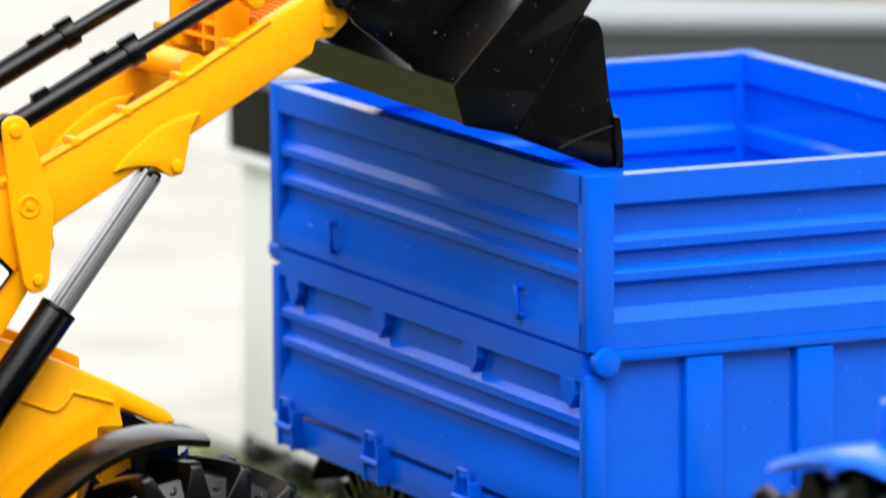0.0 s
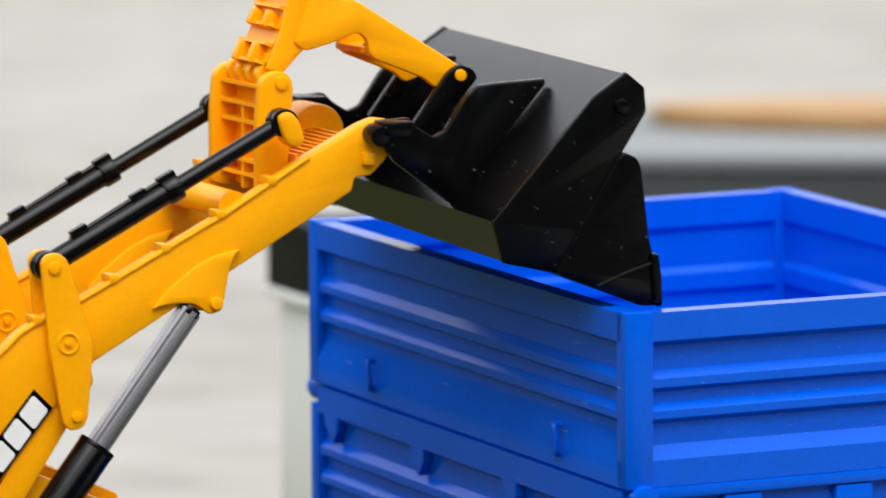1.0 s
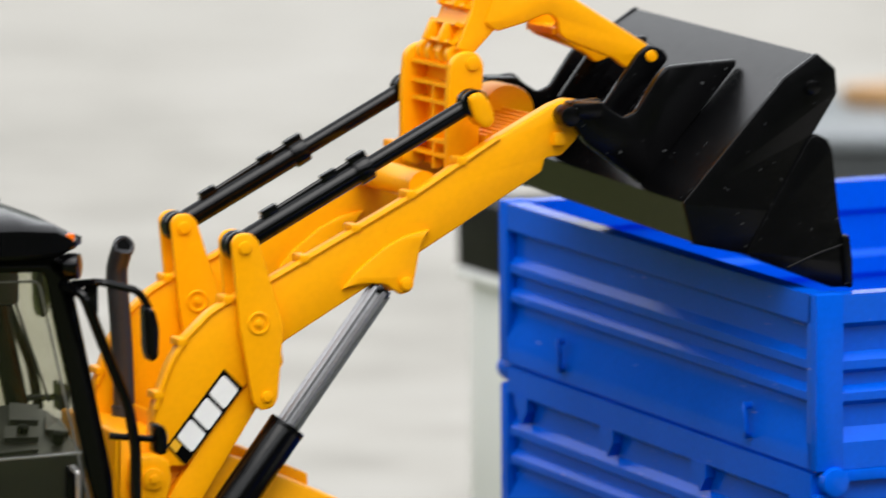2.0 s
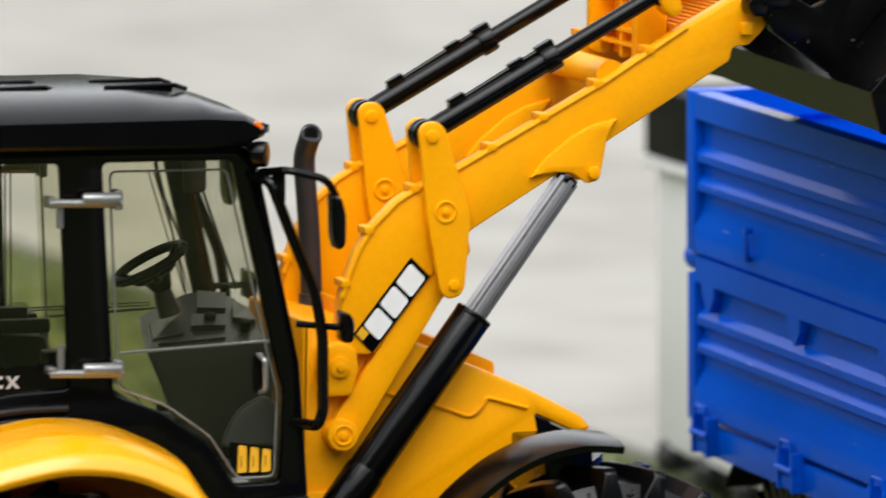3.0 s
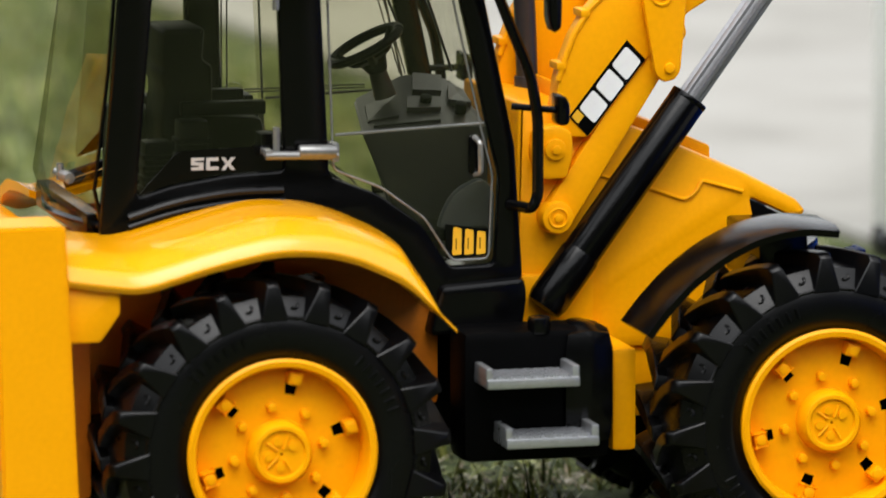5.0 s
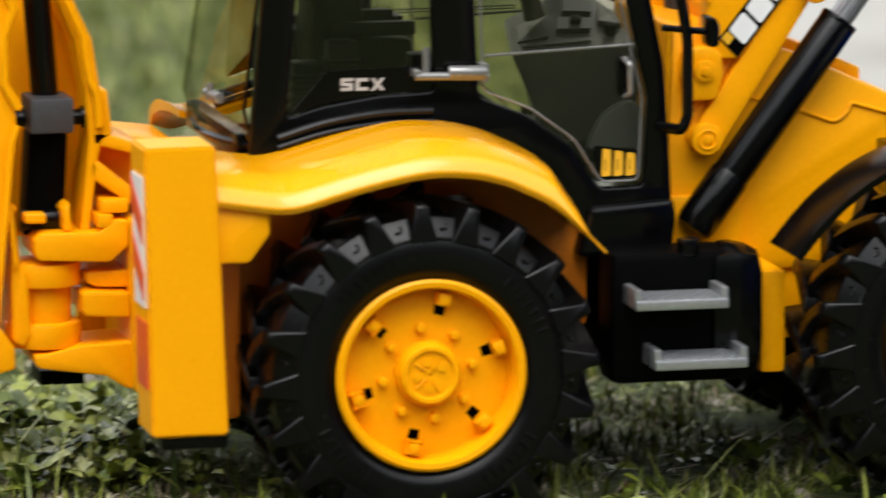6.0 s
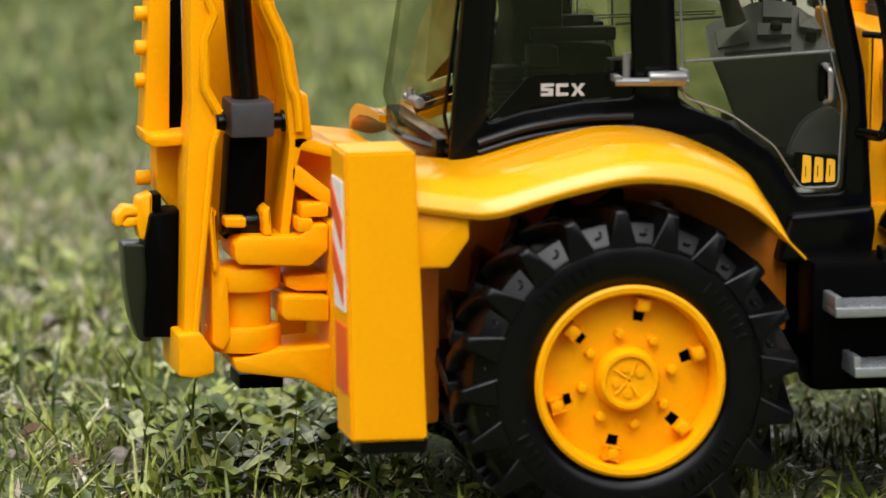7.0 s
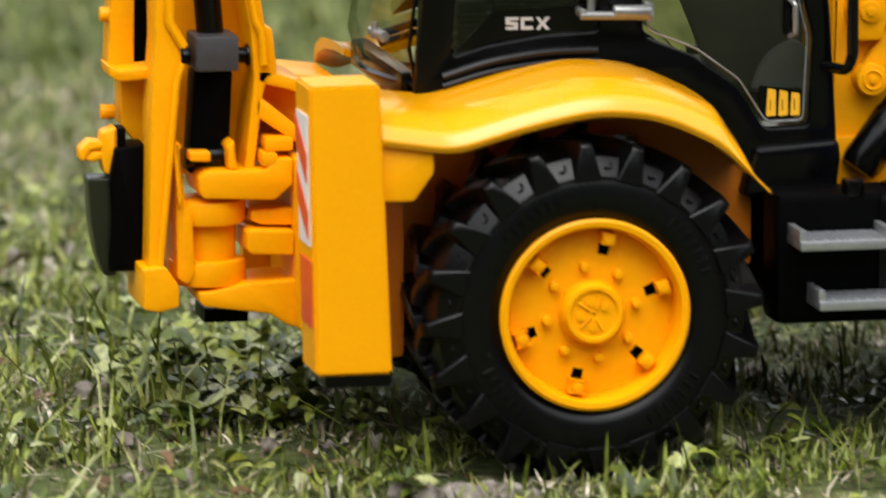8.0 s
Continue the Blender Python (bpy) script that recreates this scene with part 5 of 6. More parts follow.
rod(bm, (-0.1003, 0.0, 0.1071), (-0.0765, 0.0, 0.1071), 0.0022, n=18)
for q in ((-0.0993, -0.0971), (-0.0794, -0.0772)):
    rod(bm, (q[0], 0.0, 0.1071), (q[1], 0.0, 0.1071), 0.0031, n=18, bevel=0.0005)
part("ram_pin", bm, BLACK, ram)
slab("ram_barrel", [(-0.0938, 0.1029), (-0.0830, 0.1026), (-0.0844, 0.0742), (-0.0955, 0.0745)], 0.000, 0.010, MATT, backhoe)
bm = B()
rod(bm, (-0.0968, -0.002, 0.0793), (-0.0835, -0.002, 0.0793), 0.0030, n=18, bevel=0.0006)
part("foot_pin", bm, BLACK, backhoe)
slab("pin_sleeve", [(-0.0969, 0.0820), (-0.0909, 0.0819), (-0.0909, 0.0790), (-0.0969, 0.0792)], -0.010, -0.004, YELLOW, backhoe)
# dipper beside the boom
slab("dipper", [(-0.1141, 0.1487), (-0.1083, 0.1485), (-0.1089, 0.1030), (-0.1162, 0.1013), (-0.1147, 0.1298)], 0.010, 0.022, YELLOW, backhoe)
slab("dipper_back", [(-0.1073, 0.1474), (-0.1006, 0.1472), (-0.1009, 0.0995), (-0.1076, 0.0997)], 0.028, 0.032, MATT, backhoe)
slab("dipper_foot", [(-0.1127, 0.0996), (-0.1029, 0.0997), (-0.1030, 0.0819), (-0.1087, 0.0820), (-0.1125, 0.0869)], 0.010, 0.022, YELLOW, backhoe)
slab("dipper_flange", [(-0.1181, 0.1056), (-0.1149, 0.1039), (-0.1045, 0.1046), (-0.1045, 0.1014), (-0.1150, 0.1008), (-0.1178, 0.1024)], -0.002, 0.012, YELLOW, backhoe)
for py in (0.1361, 0.1266, 0.1175, 0.0903):
    px = (-0.1167, -0.1135)[0 if py > 0.09 else 1]
    bm = B()
    rod(bm, (px + 0.003, 0.014, py), (px - 0.0012, 0.014, py), 0.0021, n=16, bevel=0.0006)
    part("dipper_stud", bm, YELLOW, backhoe)
slab("printed_panel", [(-0.1065, 0.1503), (-0.1039, 0.1502), (-0.1039, 0.1107), (-0.1059, 0.1108)], 0.0036, 0.0046, LABEL_WHITE, backhoe, 0.0003, 0.0, "white strip with unreadable dark bars")
bm = B()
for z in (0.1352, 0.1231):
    box(bm, -0.1069, -0.1042, 0.0028, 0.0034, z - 0.0004, z + 0.0004)
box(bm, -0.1060, -0.1053, 0.0028, 0.0034, 0.1258, 0.1328)
box(bm, -0.1058, -0.1053, 0.0028, 0.0034, 0.1124, 0.1210)
part("panel_mark", bm, MATT, backhoe)
# digging bucket tucked under the dipper
OLIVE = material("dark_olive_plastic", (0.012, 0.0145, 0.006), 0.30, vary=0.25)
bk = slab("digging_bucket", [(-0.1232, 0.0737), (-0.1151, 0.0734), (-0.1153, 0.0461), (-0.1188, 0.0460), (-0.1210, 0.0522), (-0.1225, 0.0617)], 0.002, 0.012, OLIVE, backhoe, 0.0012, 0.0006, "dark digging bucket")
slab("bucket_side", [(-0.1174, 0.0750), (-0.1160, 0.0821), (-0.1075, 0.0831), (-0.1077, 0.0477), (-0.1179, 0.0477), (-0.1168, 0.0632)], -0.001, 0.012, MATT, bk)
bm = B()
box(bm, -0.1147, -0.1126, 0.002, 0.010, 0.0797, 0.0873, 0.0004)
part("bucket_ear", bm, MATT, bk)
bm = B()
for q in (-0.0882, -0.0850) + (-0.0818, -0.0789):
    box(bm, q, q + 0.0032, 0.018, 0.034, 0.0290, 0.0332, 0.0006)
part("bucket_tooth", bm, MATT, bk)
# yellow lock hook behind the bucket
bm = B()
for loop in ([(-0.1192, 0.0862), (-0.1150, 0.0877), (-0.1151, 0.0745), (-0.1186, 0.0746), (-0.1198, 0.0799)], [(-0.1254, 0.0816), (-0.1227, 0.0842), (-0.1186, 0.0835), (-0.1186, 0.0814), (-0.1224, 0.0814), (-0.1240, 0.0783), (-0.1255, 0.0786)], [(-0.1240, 0.0789), (-0.1221, 0.0811), (-0.1189, 0.0810), (-0.1189, 0.0788), (-0.1224, 0.0779)]):
    plate(bm, [rounded(loop, 0.0008, 3)], 0.002, 0.010, 0.0008)
part("lock_hook", bm, YELLOW, backhoe)
# king post: swivel drum held between brackets on the rear frame
def drum(name, x0, x1, z0, z1, yc, mat=YELLOW):
    bm = B()
    rod(bm, ((x0 + x1) / 2, yc, z0), ((x0 + x1) / 2, yc, z1), (x1 - x0) / 2, n=36, bevel=0.0012)
    return part(name, bm, mat, backhoe)


drum("swivel_drum", -0.0978, -0.0825, 0.0489, 0.0631, 0.0)
drum("swivel_collar", -0.1012, -0.0797, 0.0608, 0.0676, 0.0)
drum("swivel_collar", -0.1012, -0.0797, 0.0438, 0.0509, 0.0)
slab("swivel_frame", [(-0.1009, 0.0808), (-0.0993, 0.0847), (-0.0981, 0.0673), (-0.0962, 0.0657), (-0.0954, 0.0482), (-0.0975, 0.0448), (-0.1005, 0.0468)], -0.010, 0.010, YELLOW, backhoe)
slab("king_bracket", [(-0.0945, 0.0749), (-0.0924, 0.0766), (-0.0766, 0.0764), (-0.0722, 0.0797), (-0.0683, 0.0796), (-0.0684, 0.0724), (-0.0735, 0.0681), (-0.0933, 0.0690), (-0.0945, 0.0710)], -0.012, 0.012, YELLOW, backhoe)
slab("king_bracket", [(-0.0947, 0.0428), (-0.0910, 0.0430), (-0.0815, 0.0449), (-0.0680, 0.0457), (-0.0656, 0.0456), (-0.0656, 0.0319), (-0.0694, 0.0327), (-0.0752, 0.0364), (-0.0934, 0.0390), (-0.0947, 0.0403)], -0.012, 0.012, YELLOW, backhoe)
slab("king_bracket", [(-0.0795, 0.0648), (-0.0677, 0.0651), (-0.0677, 0.0603), (-0.0763, 0.0606), (-0.0795, 0.0619)], -0.008, 0.012, YELLOW, backhoe)
slab("king_bracket", [(-0.0813, 0.0595), (-0.0798, 0.0601), (-0.0681, 0.0594), (-0.0681, 0.0524), (-0.0802, 0.0531), (-0.0813, 0.0544)], -0.012, 0.012, YELLOW, backhoe)
slab("slide_plate", [(-0.0682, 0.0798), (-0.0638, 0.0805), (-0.0633, 0.0312), (-0.0657, 0.0306), (-0.0677, 0.0329)], -0.016, 0.030, YELLOW, backhoe)
slab("rear_panel", [(-0.0736, 0.0940), (-0.0575, 0.0887), (-0.0576, 0.0273), (-0.0755, 0.0344), (-0.0753, 0.0699)], 0.028, 0.034, YELLOW, backhoe)
slab("boom_foot", [(-0.1108, 0.0507), (-0.1046, 0.0511), (-0.1009, 0.0456), (-0.1009, 0.0398), (-0.1063, 0.0385), (-0.1109, 0.0393)], -0.016, 0.012, YELLOW, backhoe)
for loop in ([(-0.0771, 0.1033), (-0.0742, 0.1035), (-0.0625, 0.0991), (-0.0625, 0.0962), (-0.0771, 0.1001)], [(-0.0777, 0.0948), (-0.0758, 0.0957), (-0.0631, 0.0852), (-0.0631, 0.0808), (-0.0777, 0.0907)]):
    slab("rear_stay", loop, -0.006, 0.030, YELLOW, backhoe)
slab("stay_panel", [(-0.0753, 0.1000), (-0.0606, 0.0954), (-0.0606, 0.0821), (-0.0753, 0.0920)], 0.010, 0.014, YELLOW, backhoe)
bm = B()
box(bm, -0.0757, -0.0678, -0.010, 0.004, 0.0813, 0.0851, 0.0010)
box(bm, -0.0770, -0.0725, -0.012, 0.004, 0.0775, 0.0813, 0.0010)
part("lock_block", bm, YELLOW, backhoe)
# right-hand inner cheek beside the boom foot
slab("swivel_cheek", [(-0.0864, 0.0830), (-0.0842, 0.0848), (-0.0836, 0.0766), (-0.0861, 0.0767)], -0.010, 0.006, YELLOW, backhoe)
slab("swivel_cheek", [(-0.1019, 0.0838), (-0.1003, 0.0853), (-0.0991, 0.0683), (-0.1004, 0.0667)], -0.012, 0.004, YELLOW, backhoe)

# ---- things behind and before, seen only in part ----
# a white toy trailer with a black upper part, behind the blue one
van = thing("toy_truck", "white toy box trailer with black upper part, behind the blue trailer", "toy trailer", Matrix.Translation((0.358, 0.505, 0.004)))
bm = B()
box(bm, 0.0, 0.130, -0.30, 0.0, 0.009, 0.110, 0.003)
part("box_body", bm, WHITE, van)
bm = B()
box(bm, -0.004, 0.134, -0.304, 0.005, 0.1105, 0.1145, 0.0015)
part("body_rim", bm, WHITE, van)
bm = B()
box(bm, -0.003, 0.132, -0.302, 0.006, 0.1145, 0.140, 0.002)
part("upper_body", bm, MATT, van, "black upper body")
bm = B()
box(bm, 0.006, 0.011, -0.308, -0.302, 0.1145, 0.126, 0.001)
part("tail_lamp", bm, GREY, van)
bm = B()
box(bm, 0.004, 0.125, -0.29, -0.01, 0.002, 0.009, 0.001)
part("underframe", bm, PIPE, van)
for y in (-0.012, -0.055, -0.098, -0.141, -0.184):
    bm = B()
    rod(bm, (-0.002, y, 0.006), (0.012, y, 0.006), 0.006, n=28, bevel=0.001)
    rod(bm, (-0.003, y, 0.006), (0.0, y, 0.006), 0.003, n=20, bevel=0.0006)
    part("wheel", bm, PIPE, van)

# a dark case with a pale lid, and a brown board lying on its back part
CASE = material("dark_case_plastic", (0.022, 0.026, 0.027), 0.5, vary=0.2, stain=0.1)
LID = material("grey_case_lid", (0.14, 0.155, 0.165), 0.35, vary=0.15, stain=0.1)
CM = Matrix.Translation((0.655, 0.985, 0.004)) @ Matrix.Rotation(radians(-22), 4, "Z")
case = thing("storage_case", "dark grey storage case with a paler lid on the paving", "case", CM)
bm = B()
box(bm, 0.0, 0.42, 0.0, 0.26, 0.0, 0.112, 0.004)
part("case_body", bm, CASE, case)
bm = B()
box(bm, -0.003, 0.423, -0.003, 0.263, 0.1125, 0.1185, 0.002)
part("case_lid", bm, LID, case)
BOARD = ground_material("brown_board_wood", [(0.24, 0.12, 0.04), (0.36, 0.20, 0.08), (0.44, 0.27, 0.13)], 0.03, bump=0.1, rough=0.55)
bm = B()
rod(bm, (0.22, 0.19, 0.1185), (0.22, 0.19, 0.1275), 0.19, n=64, bevel=0.003)
for v in bm.verts:
    v.co.y = 0.19 + (v.co.y - 0.19) * 0.34
tagged(finish(bm, "wooden_board", BOARD, None), "round-ended brown wooden board lying on the dark case", "board").matrix_basis = CM

# a blue toy tractor close to the camera: its rear wheel, wing and side come into view
tractor = thing("toy_tractor", "blue toy tractor with chunky black tyres, standing in the grass", "toy tractor", Matrix.Translation((0.2385, -0.360, -0.003)) @ Matrix.Rotation(radians(-70), 4, "Z") @ Matrix.Scale(0.78, 4))
wheel("wheel", tractor, (0, -0.022, 0.084), -1, r=0.084, rim=0.045, width=0.042, lugs=22, full=False)
wheel("wheel", tractor, (0, 0.165, 0.084), 1, r=0.084, rim=0.045, width=0.042, lugs=22, full=False)
wheel("wheel", tractor, (0.17, -0.012, 0.055), -1, r=0.055, rim=0.030, width=0.032, lugs=20, full=False)
wheel("wheel", tractor, (0.17, 0.155, 0.055), 1, r=0.055, rim=0.030, width=0.032, lugs=20, full=False)
for y0, y1 in ((-0.024, 0.026), (0.117, 0.167)):
    bm = B()
    rows = []
    for k in range(15):
        a = radians(112 - 6 * k)
        rows.append([(rr * math.cos(a), y, 0.084 + rr * math.sin(a)) for rr, y in ((0.0870, y0), (0.0895, y0 + 0.003), (0.0905, y0 + 0.012), (0.0905, y1 - 0.004), (0.0890, y1), (0.0865, y1 - 0.003), (0.0865, y0 + 0.003))])
    loft(bm, rows, closed=True, caps=True)
    part("wing", bm, BLUE, tractor, "blue wheel wing")
    bm = B()
    rod(bm, (-0.012, y0 + 0.036, 0.168), (-0.010, y0 + 0.036, 0.186), 0.0072, n=20, bevel=0.003)
    part("wing_lamp", bm, BLUE, tractor)
bm = B()
box(bm, -0.030, 0.070, 0.030, 0.112, 0.055, 0.165, 0.008)
box(bm, 0.068, 0.220, 0.044, 0.098, 0.060, 0.135, 0.008)
part("tractor_body", bm, BLUE, tractor)
bm = B()
rod(bm, (0, 0.0, 0.084), (0, 0.145, 0.084), 0.010)
rod(bm, (0.17, 0.0, 0.055), (0.17, 0.145, 0.055), 0.007)
part("axle", bm, MATT, tractor)

# ---- lawn ----
def leaf_material(name, cols, rough=0.5, spec=0.35):
    """Each blade or leaf takes one colour of the row, with a paler or darker streak along it."""
    m = bpy.data.materials.new(name)
    m.use_nodes = True
    nt = m.node_tree
    b = nt.nodes["Principled BSDF"]
    geo = nt.nodes.new("ShaderNodeNewGeometry")
    ramp = nt.nodes.new("ShaderNodeValToRGB")
    e = ramp.color_ramp.elements
    e[0].color, e[1].color = (*cols[0], 1), (*cols[-1], 1)
    for k, c in enumerate(cols[1:-1]):
        e.new((k + 1) / (len(cols) - 1)).color = (*c, 1)
    co, spot, tone = nt.nodes.new("ShaderNodeTexCoord"), nt.nodes.new("ShaderNodeTexNoise"), nt.nodes.new("ShaderNodeMapRange")
    spot.inputs["Scale"].default_value, spot.inputs["Detail"].default_value = 420, 3
    tone.inputs["From Min"].default_value, tone.inputs["From Max"].default_value = 0.3, 0.7
    tone.inputs["To Min"].default_value, tone.inputs["To Max"].default_value = 0.6, 1.4
    mul = nt.nodes.new("ShaderNodeVectorMath")
    mul.operation = "MULTIPLY"
    nt.links.new(co.outputs["Object"], spot.inputs["Vector"])
    nt.links.new(spot.outputs["Fac"], tone.inputs["Value"])
    nt.links.new(geo.outputs["Random Per Island"], ramp.inputs["Fac"])
    nt.links.new(ramp.outputs["Color"], mul.inputs[0])
    nt.links.new(tone.outputs["Result"], mul.inputs[1])
    nt.links.new(mul.outputs[0], b.inputs["Base Color"])
    b.inputs["Roughness"].default_value = rough
    b.inputs["Specular IOR Level"].default_value = spec
    return m


GRASS = leaf_material("grass_blade", [(0.024, 0.040, 0.005), (0.080, 0.110, 0.012), (0.18, 0.215, 0.025), (0.28, 0.30, 0.06), (0.39, 0.40, 0.20)], 0.4)
FAR_GRASS = leaf_material("far_grass_blade", [(0.06, 0.09, 0.012), (0.13, 0.165, 0.026), (0.22, 0.24, 0.06), (0.36, 0.32, 0.16)])
CLOVER = leaf_material("clover_leaf", [(0.024, 0.040, 0.005), (0.078, 0.112, 0.014), (0.17, 0.205, 0.024), (0.27, 0.30, 0.05), (0.40, 0.42, 0.22)], 0.34, 0.45)
STRAW = leaf_material("dry_blade", [(0.06, 0.042, 0.024), (0.22, 0.17, 0.10), (0.44, 0.38, 0.26), (0.66, 0.60, 0.48)], 0.7)
DEAD = leaf_material("dead_leaf", [(0.05, 0.028, 0.012), (0.14, 0.075, 0.03), (0.24, 0.17, 0.10)], 0.6)
CLOD = ground_material("dry_soil", [(0.10, 0.085, 0.068), (0.22, 0.19, 0.16), (0.34, 0.31, 0.27)], 0.003, bump=0.8)


def lawn(name, n, area, h0, h1, w, mat, seed, label, lean=0.6, keep=None):
    """Many narrow bent blades as one mesh. area: x0, x1, y0, y1."""
    rng = np.random.RandomState(seed)
    x, y = rng.uniform(area[0], area[1], n), rng.uniform(area[2], area[3], n)
    if keep is not None:
        k = keep(x, y, rng)
        x, y = x[k], y[k]
        n = len(x)
    a, h = rng.uniform(0, math.tau, n), rng.uniform(h0, h1, n) * rng.uniform(0.5, 1, n)
    b, ln = a + rng.uniform(-0.6, 0.6, n), rng.uniform(0.1, lean, n)
    ww = w * rng.uniform(0.6, 1.3, n)
    cx, cy = np.cos(a), np.sin(a)
    px, py = -cy, cx
    co = np.zeros((n, 7, 3))
    for i, (t, k) in enumerate(((0, 0.8), (0.45, 1.0), (0.8, 0.7))):
        ox, oy, oz = x + cx * ln * h * t * t, y + cy * ln * h * t * t, h * t * (1 - 0.25 * ln * t)
        for j, s in enumerate((-0.5, 0.5)):
            co[:, 2 * i + j] = np.stack([ox + px * ww * k * s, oy + py * ww * k * s, oz - 0.001], 1)
    co[:, 6] = np.stack([x + cx * ln * h, y + cy * ln * h, h * (1 - 0.25 * ln)], 1)
    base = (np.arange(n) * 7)[:, None]
    quads = np.concatenate([base + [0, 1, 3, 2], base + [2, 3, 5, 4]], 1).reshape(-1, 4)
    tris = (base + [4, 5, 6]).reshape(-1, 3)
    me = bpy.data.meshes.new(name)
    me.from_pydata(co.reshape(-1, 3).tolist(), [], quads.tolist() + tris.tolist())
    me.materials.append(mat)
    ob = new(name, me)
    return tagged(ob, label, "grass", kind="stuff")


def on_lawn(x, y, rng):
    wheels = (np.minimum(np.abs(x), np.abs(x - 0.1535)) < 0.032) & (np.abs(np.abs(y) - 0.064) < 0.021)
    return (x < 0.355 - 0.095 * (y - 0.6) - rng.uniform(0, 0.05, len(x))) & ~wheels


def patchy(x, y, rng):
    p = np.sin(x * 31 + 1) * np.cos(y * 27 + 2) + np.sin(x * 73 + y * 55) * 0.6
    return on_lawn(x, y, rng) & (p + rng.uniform(-1, 1, len(x)) > -0.2)


def tufts(x, y, rng):
    p = np.sin(x * 95 + 2) * np.cos(y * 88 + 1) + np.sin(x * 47 - y * 61 + 0.6) * 0.8
    return on_lawn(x, y, rng) & (p + rng.uniform(-0.5, 0.5, len(x)) > 0.1)


def clumps(x, y, rng):
    p = np.sin(x * 58 + 2.6) * np.cos(y * 49 + 1) + np.sin(x * 81 - y * 67) * 0.7
    return on_lawn(x, y, rng) & (p + rng.uniform(-0.5, 0.5, len(x)) > 0.1)


lawn("grass", 56000, (-0.28, 0.36, -0.20, 0.42), 0.003, 0.0125, 0.0010, GRASS, 1, "short mixed green lawn grass round the loader", 1.3, tufts)
lawn("tall_grass", 2200, (-0.30, 0.34, -0.20, 0.40), 0.013, 0.030, 0.0013, GRASS, 2, "single tall bent grass blades", 1.1, patchy)
lawn("tall_grass", 420, (-0.26, -0.085, -0.10, 0.30), 0.020, 0.040, 0.0013, GRASS, 12, "single tall bent grass blades", 0.8, patchy)
lawn("grass", 26000, (-0.40, 0.40, 0.42, 2.4), 0.006, 0.017, 0.0018, FAR_GRASS, 3, "lawn grass farther off", 0.9, on_lawn)
lawn("dry_grass", 42000, (-0.30, 0.36, -0.22, 0.70), 0.002, 0.009, 0.0011, STRAW, 4, "dry straw-coloured blades in the lawn", 3.2, patchy)


def leaves(name, n, area, seed, keep, mat, length, width, rise, label, fans=4):
    """Rosettes of short folded leaves as one mesh."""
    rng = np.random.RandomState(seed)
    x, y = rng.uniform(area[0], area[1], n), rng.uniform(area[2], area[3], n)
    k = keep(x, y, rng)
    x, y = x[k], y[k]
    verts, faces = [], []
    for cx, cy in zip(x, y):
        h, turn, size = rng.uniform(0.0005, rise), rng.uniform(0, math.tau), rng.uniform(0.55, 1.15)
        for j in range(fans):
            a = turn + j * math.tau / fans + rng.uniform(-0.5, 0.5)
            ln, wd, up_ = rng.uniform(*length) * size, rng.uniform(*width) * size, rng.uniform(0.0, 1.3)
            fold, curl = rng.uniform(0.2, 0.8), rng.uniform(0.1, 0.5)
            d, p = Vector((math.cos(a), math.sin(a), up_)).normalized(), Vector((-math.sin(a), math.cos(a), rng.uniform(-0.4, 0.4)))
            o = Vector((cx, cy, h))
            i = len(verts)
            for t in (0.0, 0.3, 0.55, 0.8, 1.0):
                w = wd * (0.12, 0.72, 1.0, 0.82, 0.16)[round(t * 4 - 0.1)]
                mid = o + d * ln * t - Vector((0, 0, curl * t * t * ln))
                for q in (-0.5, 0.0, 0.5):
                    verts.append((mid + p * w * q + Vector((0, 0, abs(q) * w * fold)))[:])
            for t in range(4):
                b0 = i + 3 * t
                faces += [(b0, b0 + 1, b0 + 4, b0 + 3), (b0 + 1, b0 + 2, b0 + 5, b0 + 4)]
    me = bpy.data.meshes.new(name)
    me.from_pydata(verts, [], faces)
    me.materials.append(mat)
    me.polygons.foreach_set("use_smooth", [True] * len(me.polygons))
    return tagged(new(name, me), label, "weeds", kind="stuff")


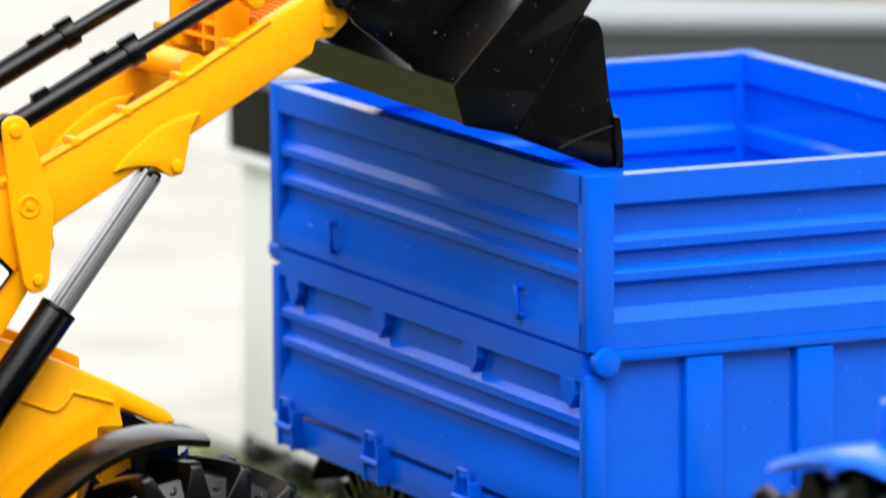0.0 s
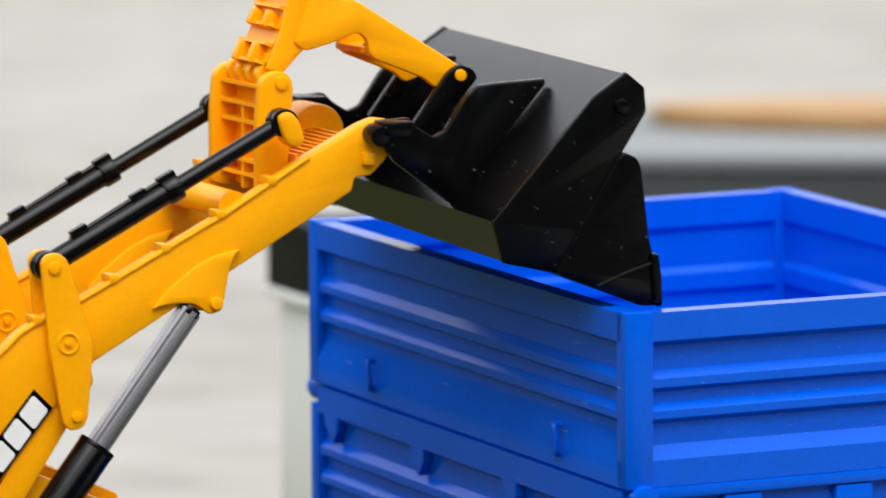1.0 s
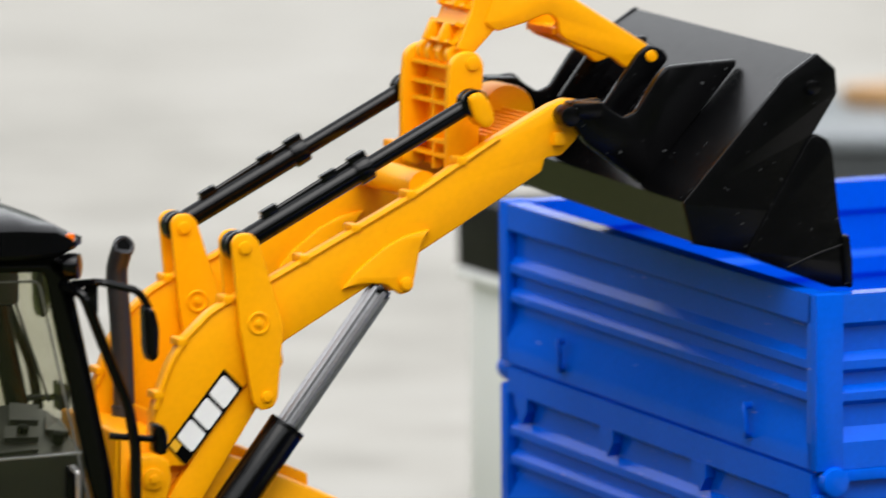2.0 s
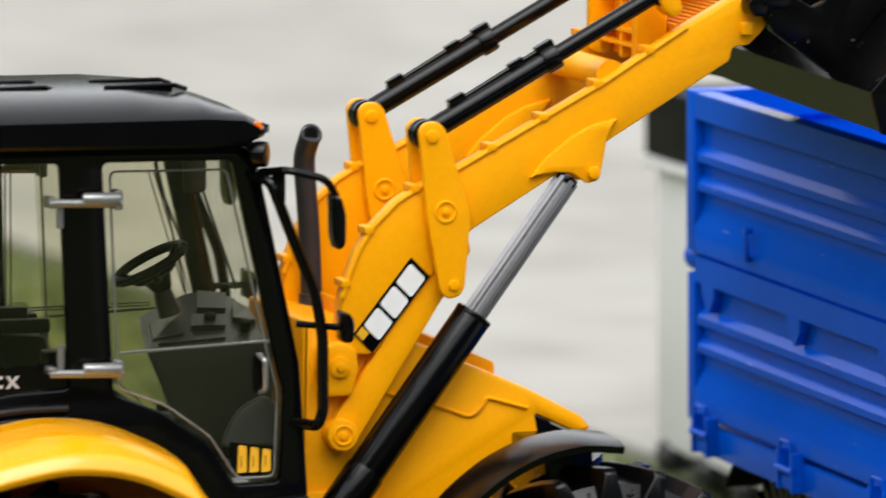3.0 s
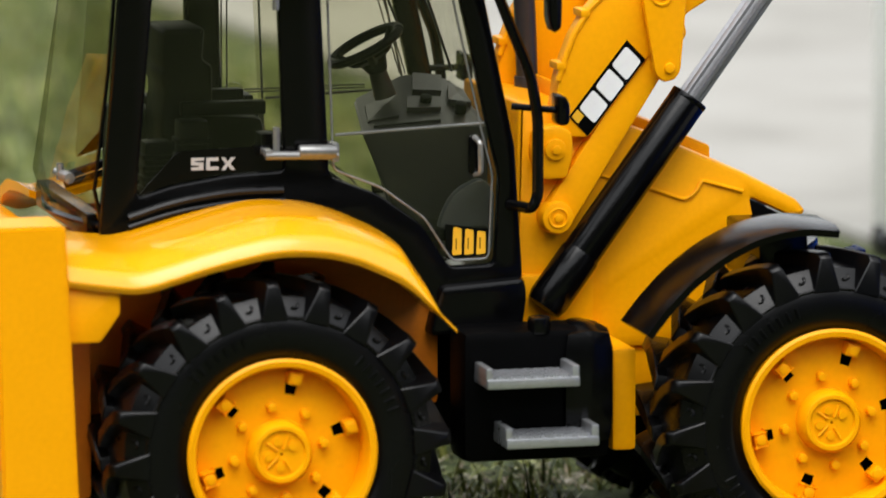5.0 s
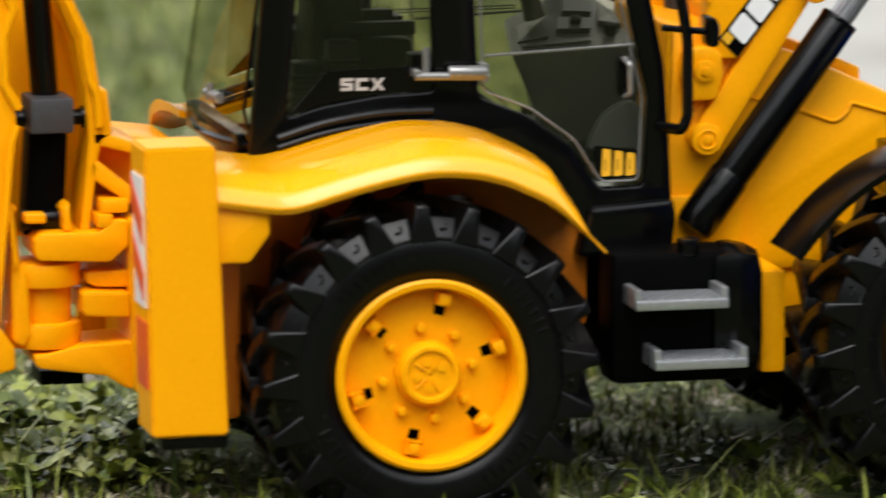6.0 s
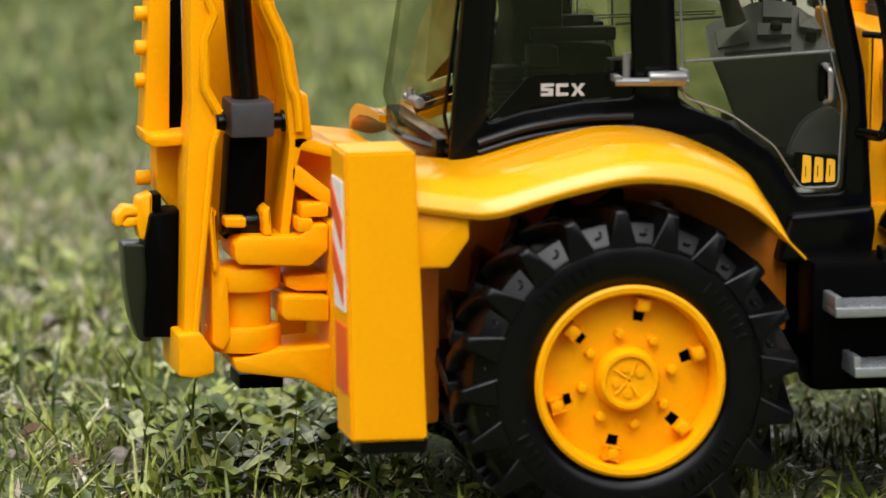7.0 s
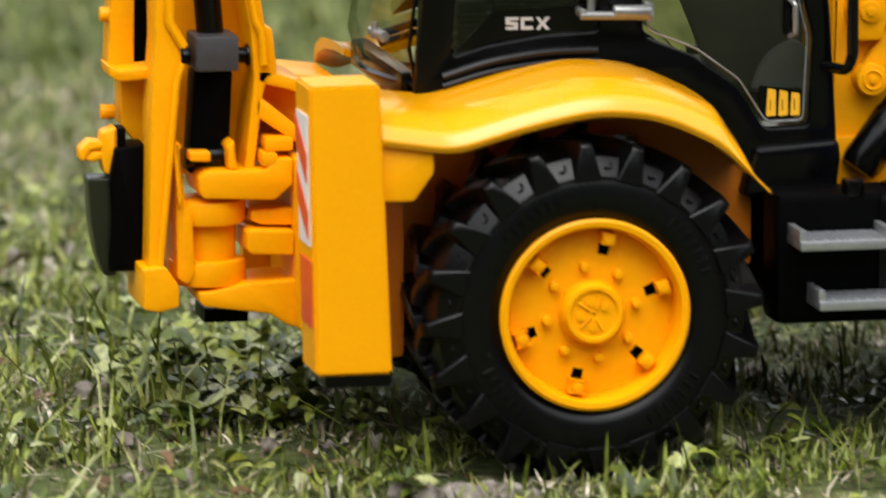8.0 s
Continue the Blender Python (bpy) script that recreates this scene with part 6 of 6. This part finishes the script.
leaves("clover", 2300, (-0.30, 0.34, -0.22, 0.45), 7, clumps, CLOVER, (0.0045, 0.0100), (0.0028, 0.0058), 0.006, "small rounded clover and weed leaves among the grass")
leaves("clover", 170, (-0.105, -0.050, 0.0, 0.13), 21, on_lawn, CLOVER, (0.0060, 0.0120), (0.0040, 0.0070), 0.007, "broad weed leaves beside the stabiliser foot")
leaves("dead_leaf", 260, (-0.30, 0.34, -0.20, 0.40), 15, on_lawn, DEAD, (0.005, 0.012), (0.003, 0.006), 0.004, "dry brown leaf scraps in the lawn", 1)

# crumbled dry soil among the grass
rng = random.Random(31)
bm = B()
for k in range(230):
    if k < 60:
        x, y = rng.gauss(-0.036, 0.006), rng.gauss(-0.104, 0.006)
    else:
        x, y = rng.uniform(-0.26, 0.2), rng.uniform(-0.16, 0.36)
    r = rng.uniform(0.0012, 0.0036)
    res = bmesh.ops.create_icosphere(bm, subdivisions=2, radius=r)
    for v in res["verts"]:
        v.co = Vector((x, y, r * 0.5)) + v.co * rng.uniform(0.75, 1.2)
tagged(finish(bm, "soil_crumbs", CLOD), "pale crumbs of dry soil among the grass", "soil", kind="stuff")

# an unseen dark ring, added far round and behind the camera to block low sky
SKY_SCREEN = ground_material("dark_sky_screen", [(0.010, 0.016, 0.006), (0.022, 0.034, 0.012), (0.035, 0.05, 0.02)], 0.25, bump=0.6)
bm = B()
ring = 72
rows = []
rng = random.Random(9)
for k in range(ring):
    a = k * math.tau / ring
    r = 15 + rng.uniform(-0.6, 0.6)
    # lower on the far side, to let more sky into the reflections
    h = (6.0 if math.sin(a) < 0.25 else 2.9) * rng.uniform(0.87, 1.13)
    rows.append([(r * math.cos(a), r * math.sin(a), -0.05), ((r - 0.5) * math.cos(a), (r - 0.5) * math.sin(a), h * 0.6), ((r + 0.3) * math.cos(a), (r + 0.3) * math.sin(a), h), ((r + 2.5) * math.cos(a), (r + 2.5) * math.sin(a), h * 0.8), ((r + 3) * math.cos(a), (r + 3) * math.sin(a), -0.05)])
rows.append(rows[0])
loft(bm, rows)
tagged(finish(bm, "backdrop", SKY_SCREEN), "unseen tall dark ring added to block low sky light", "hedge", kind="structure")
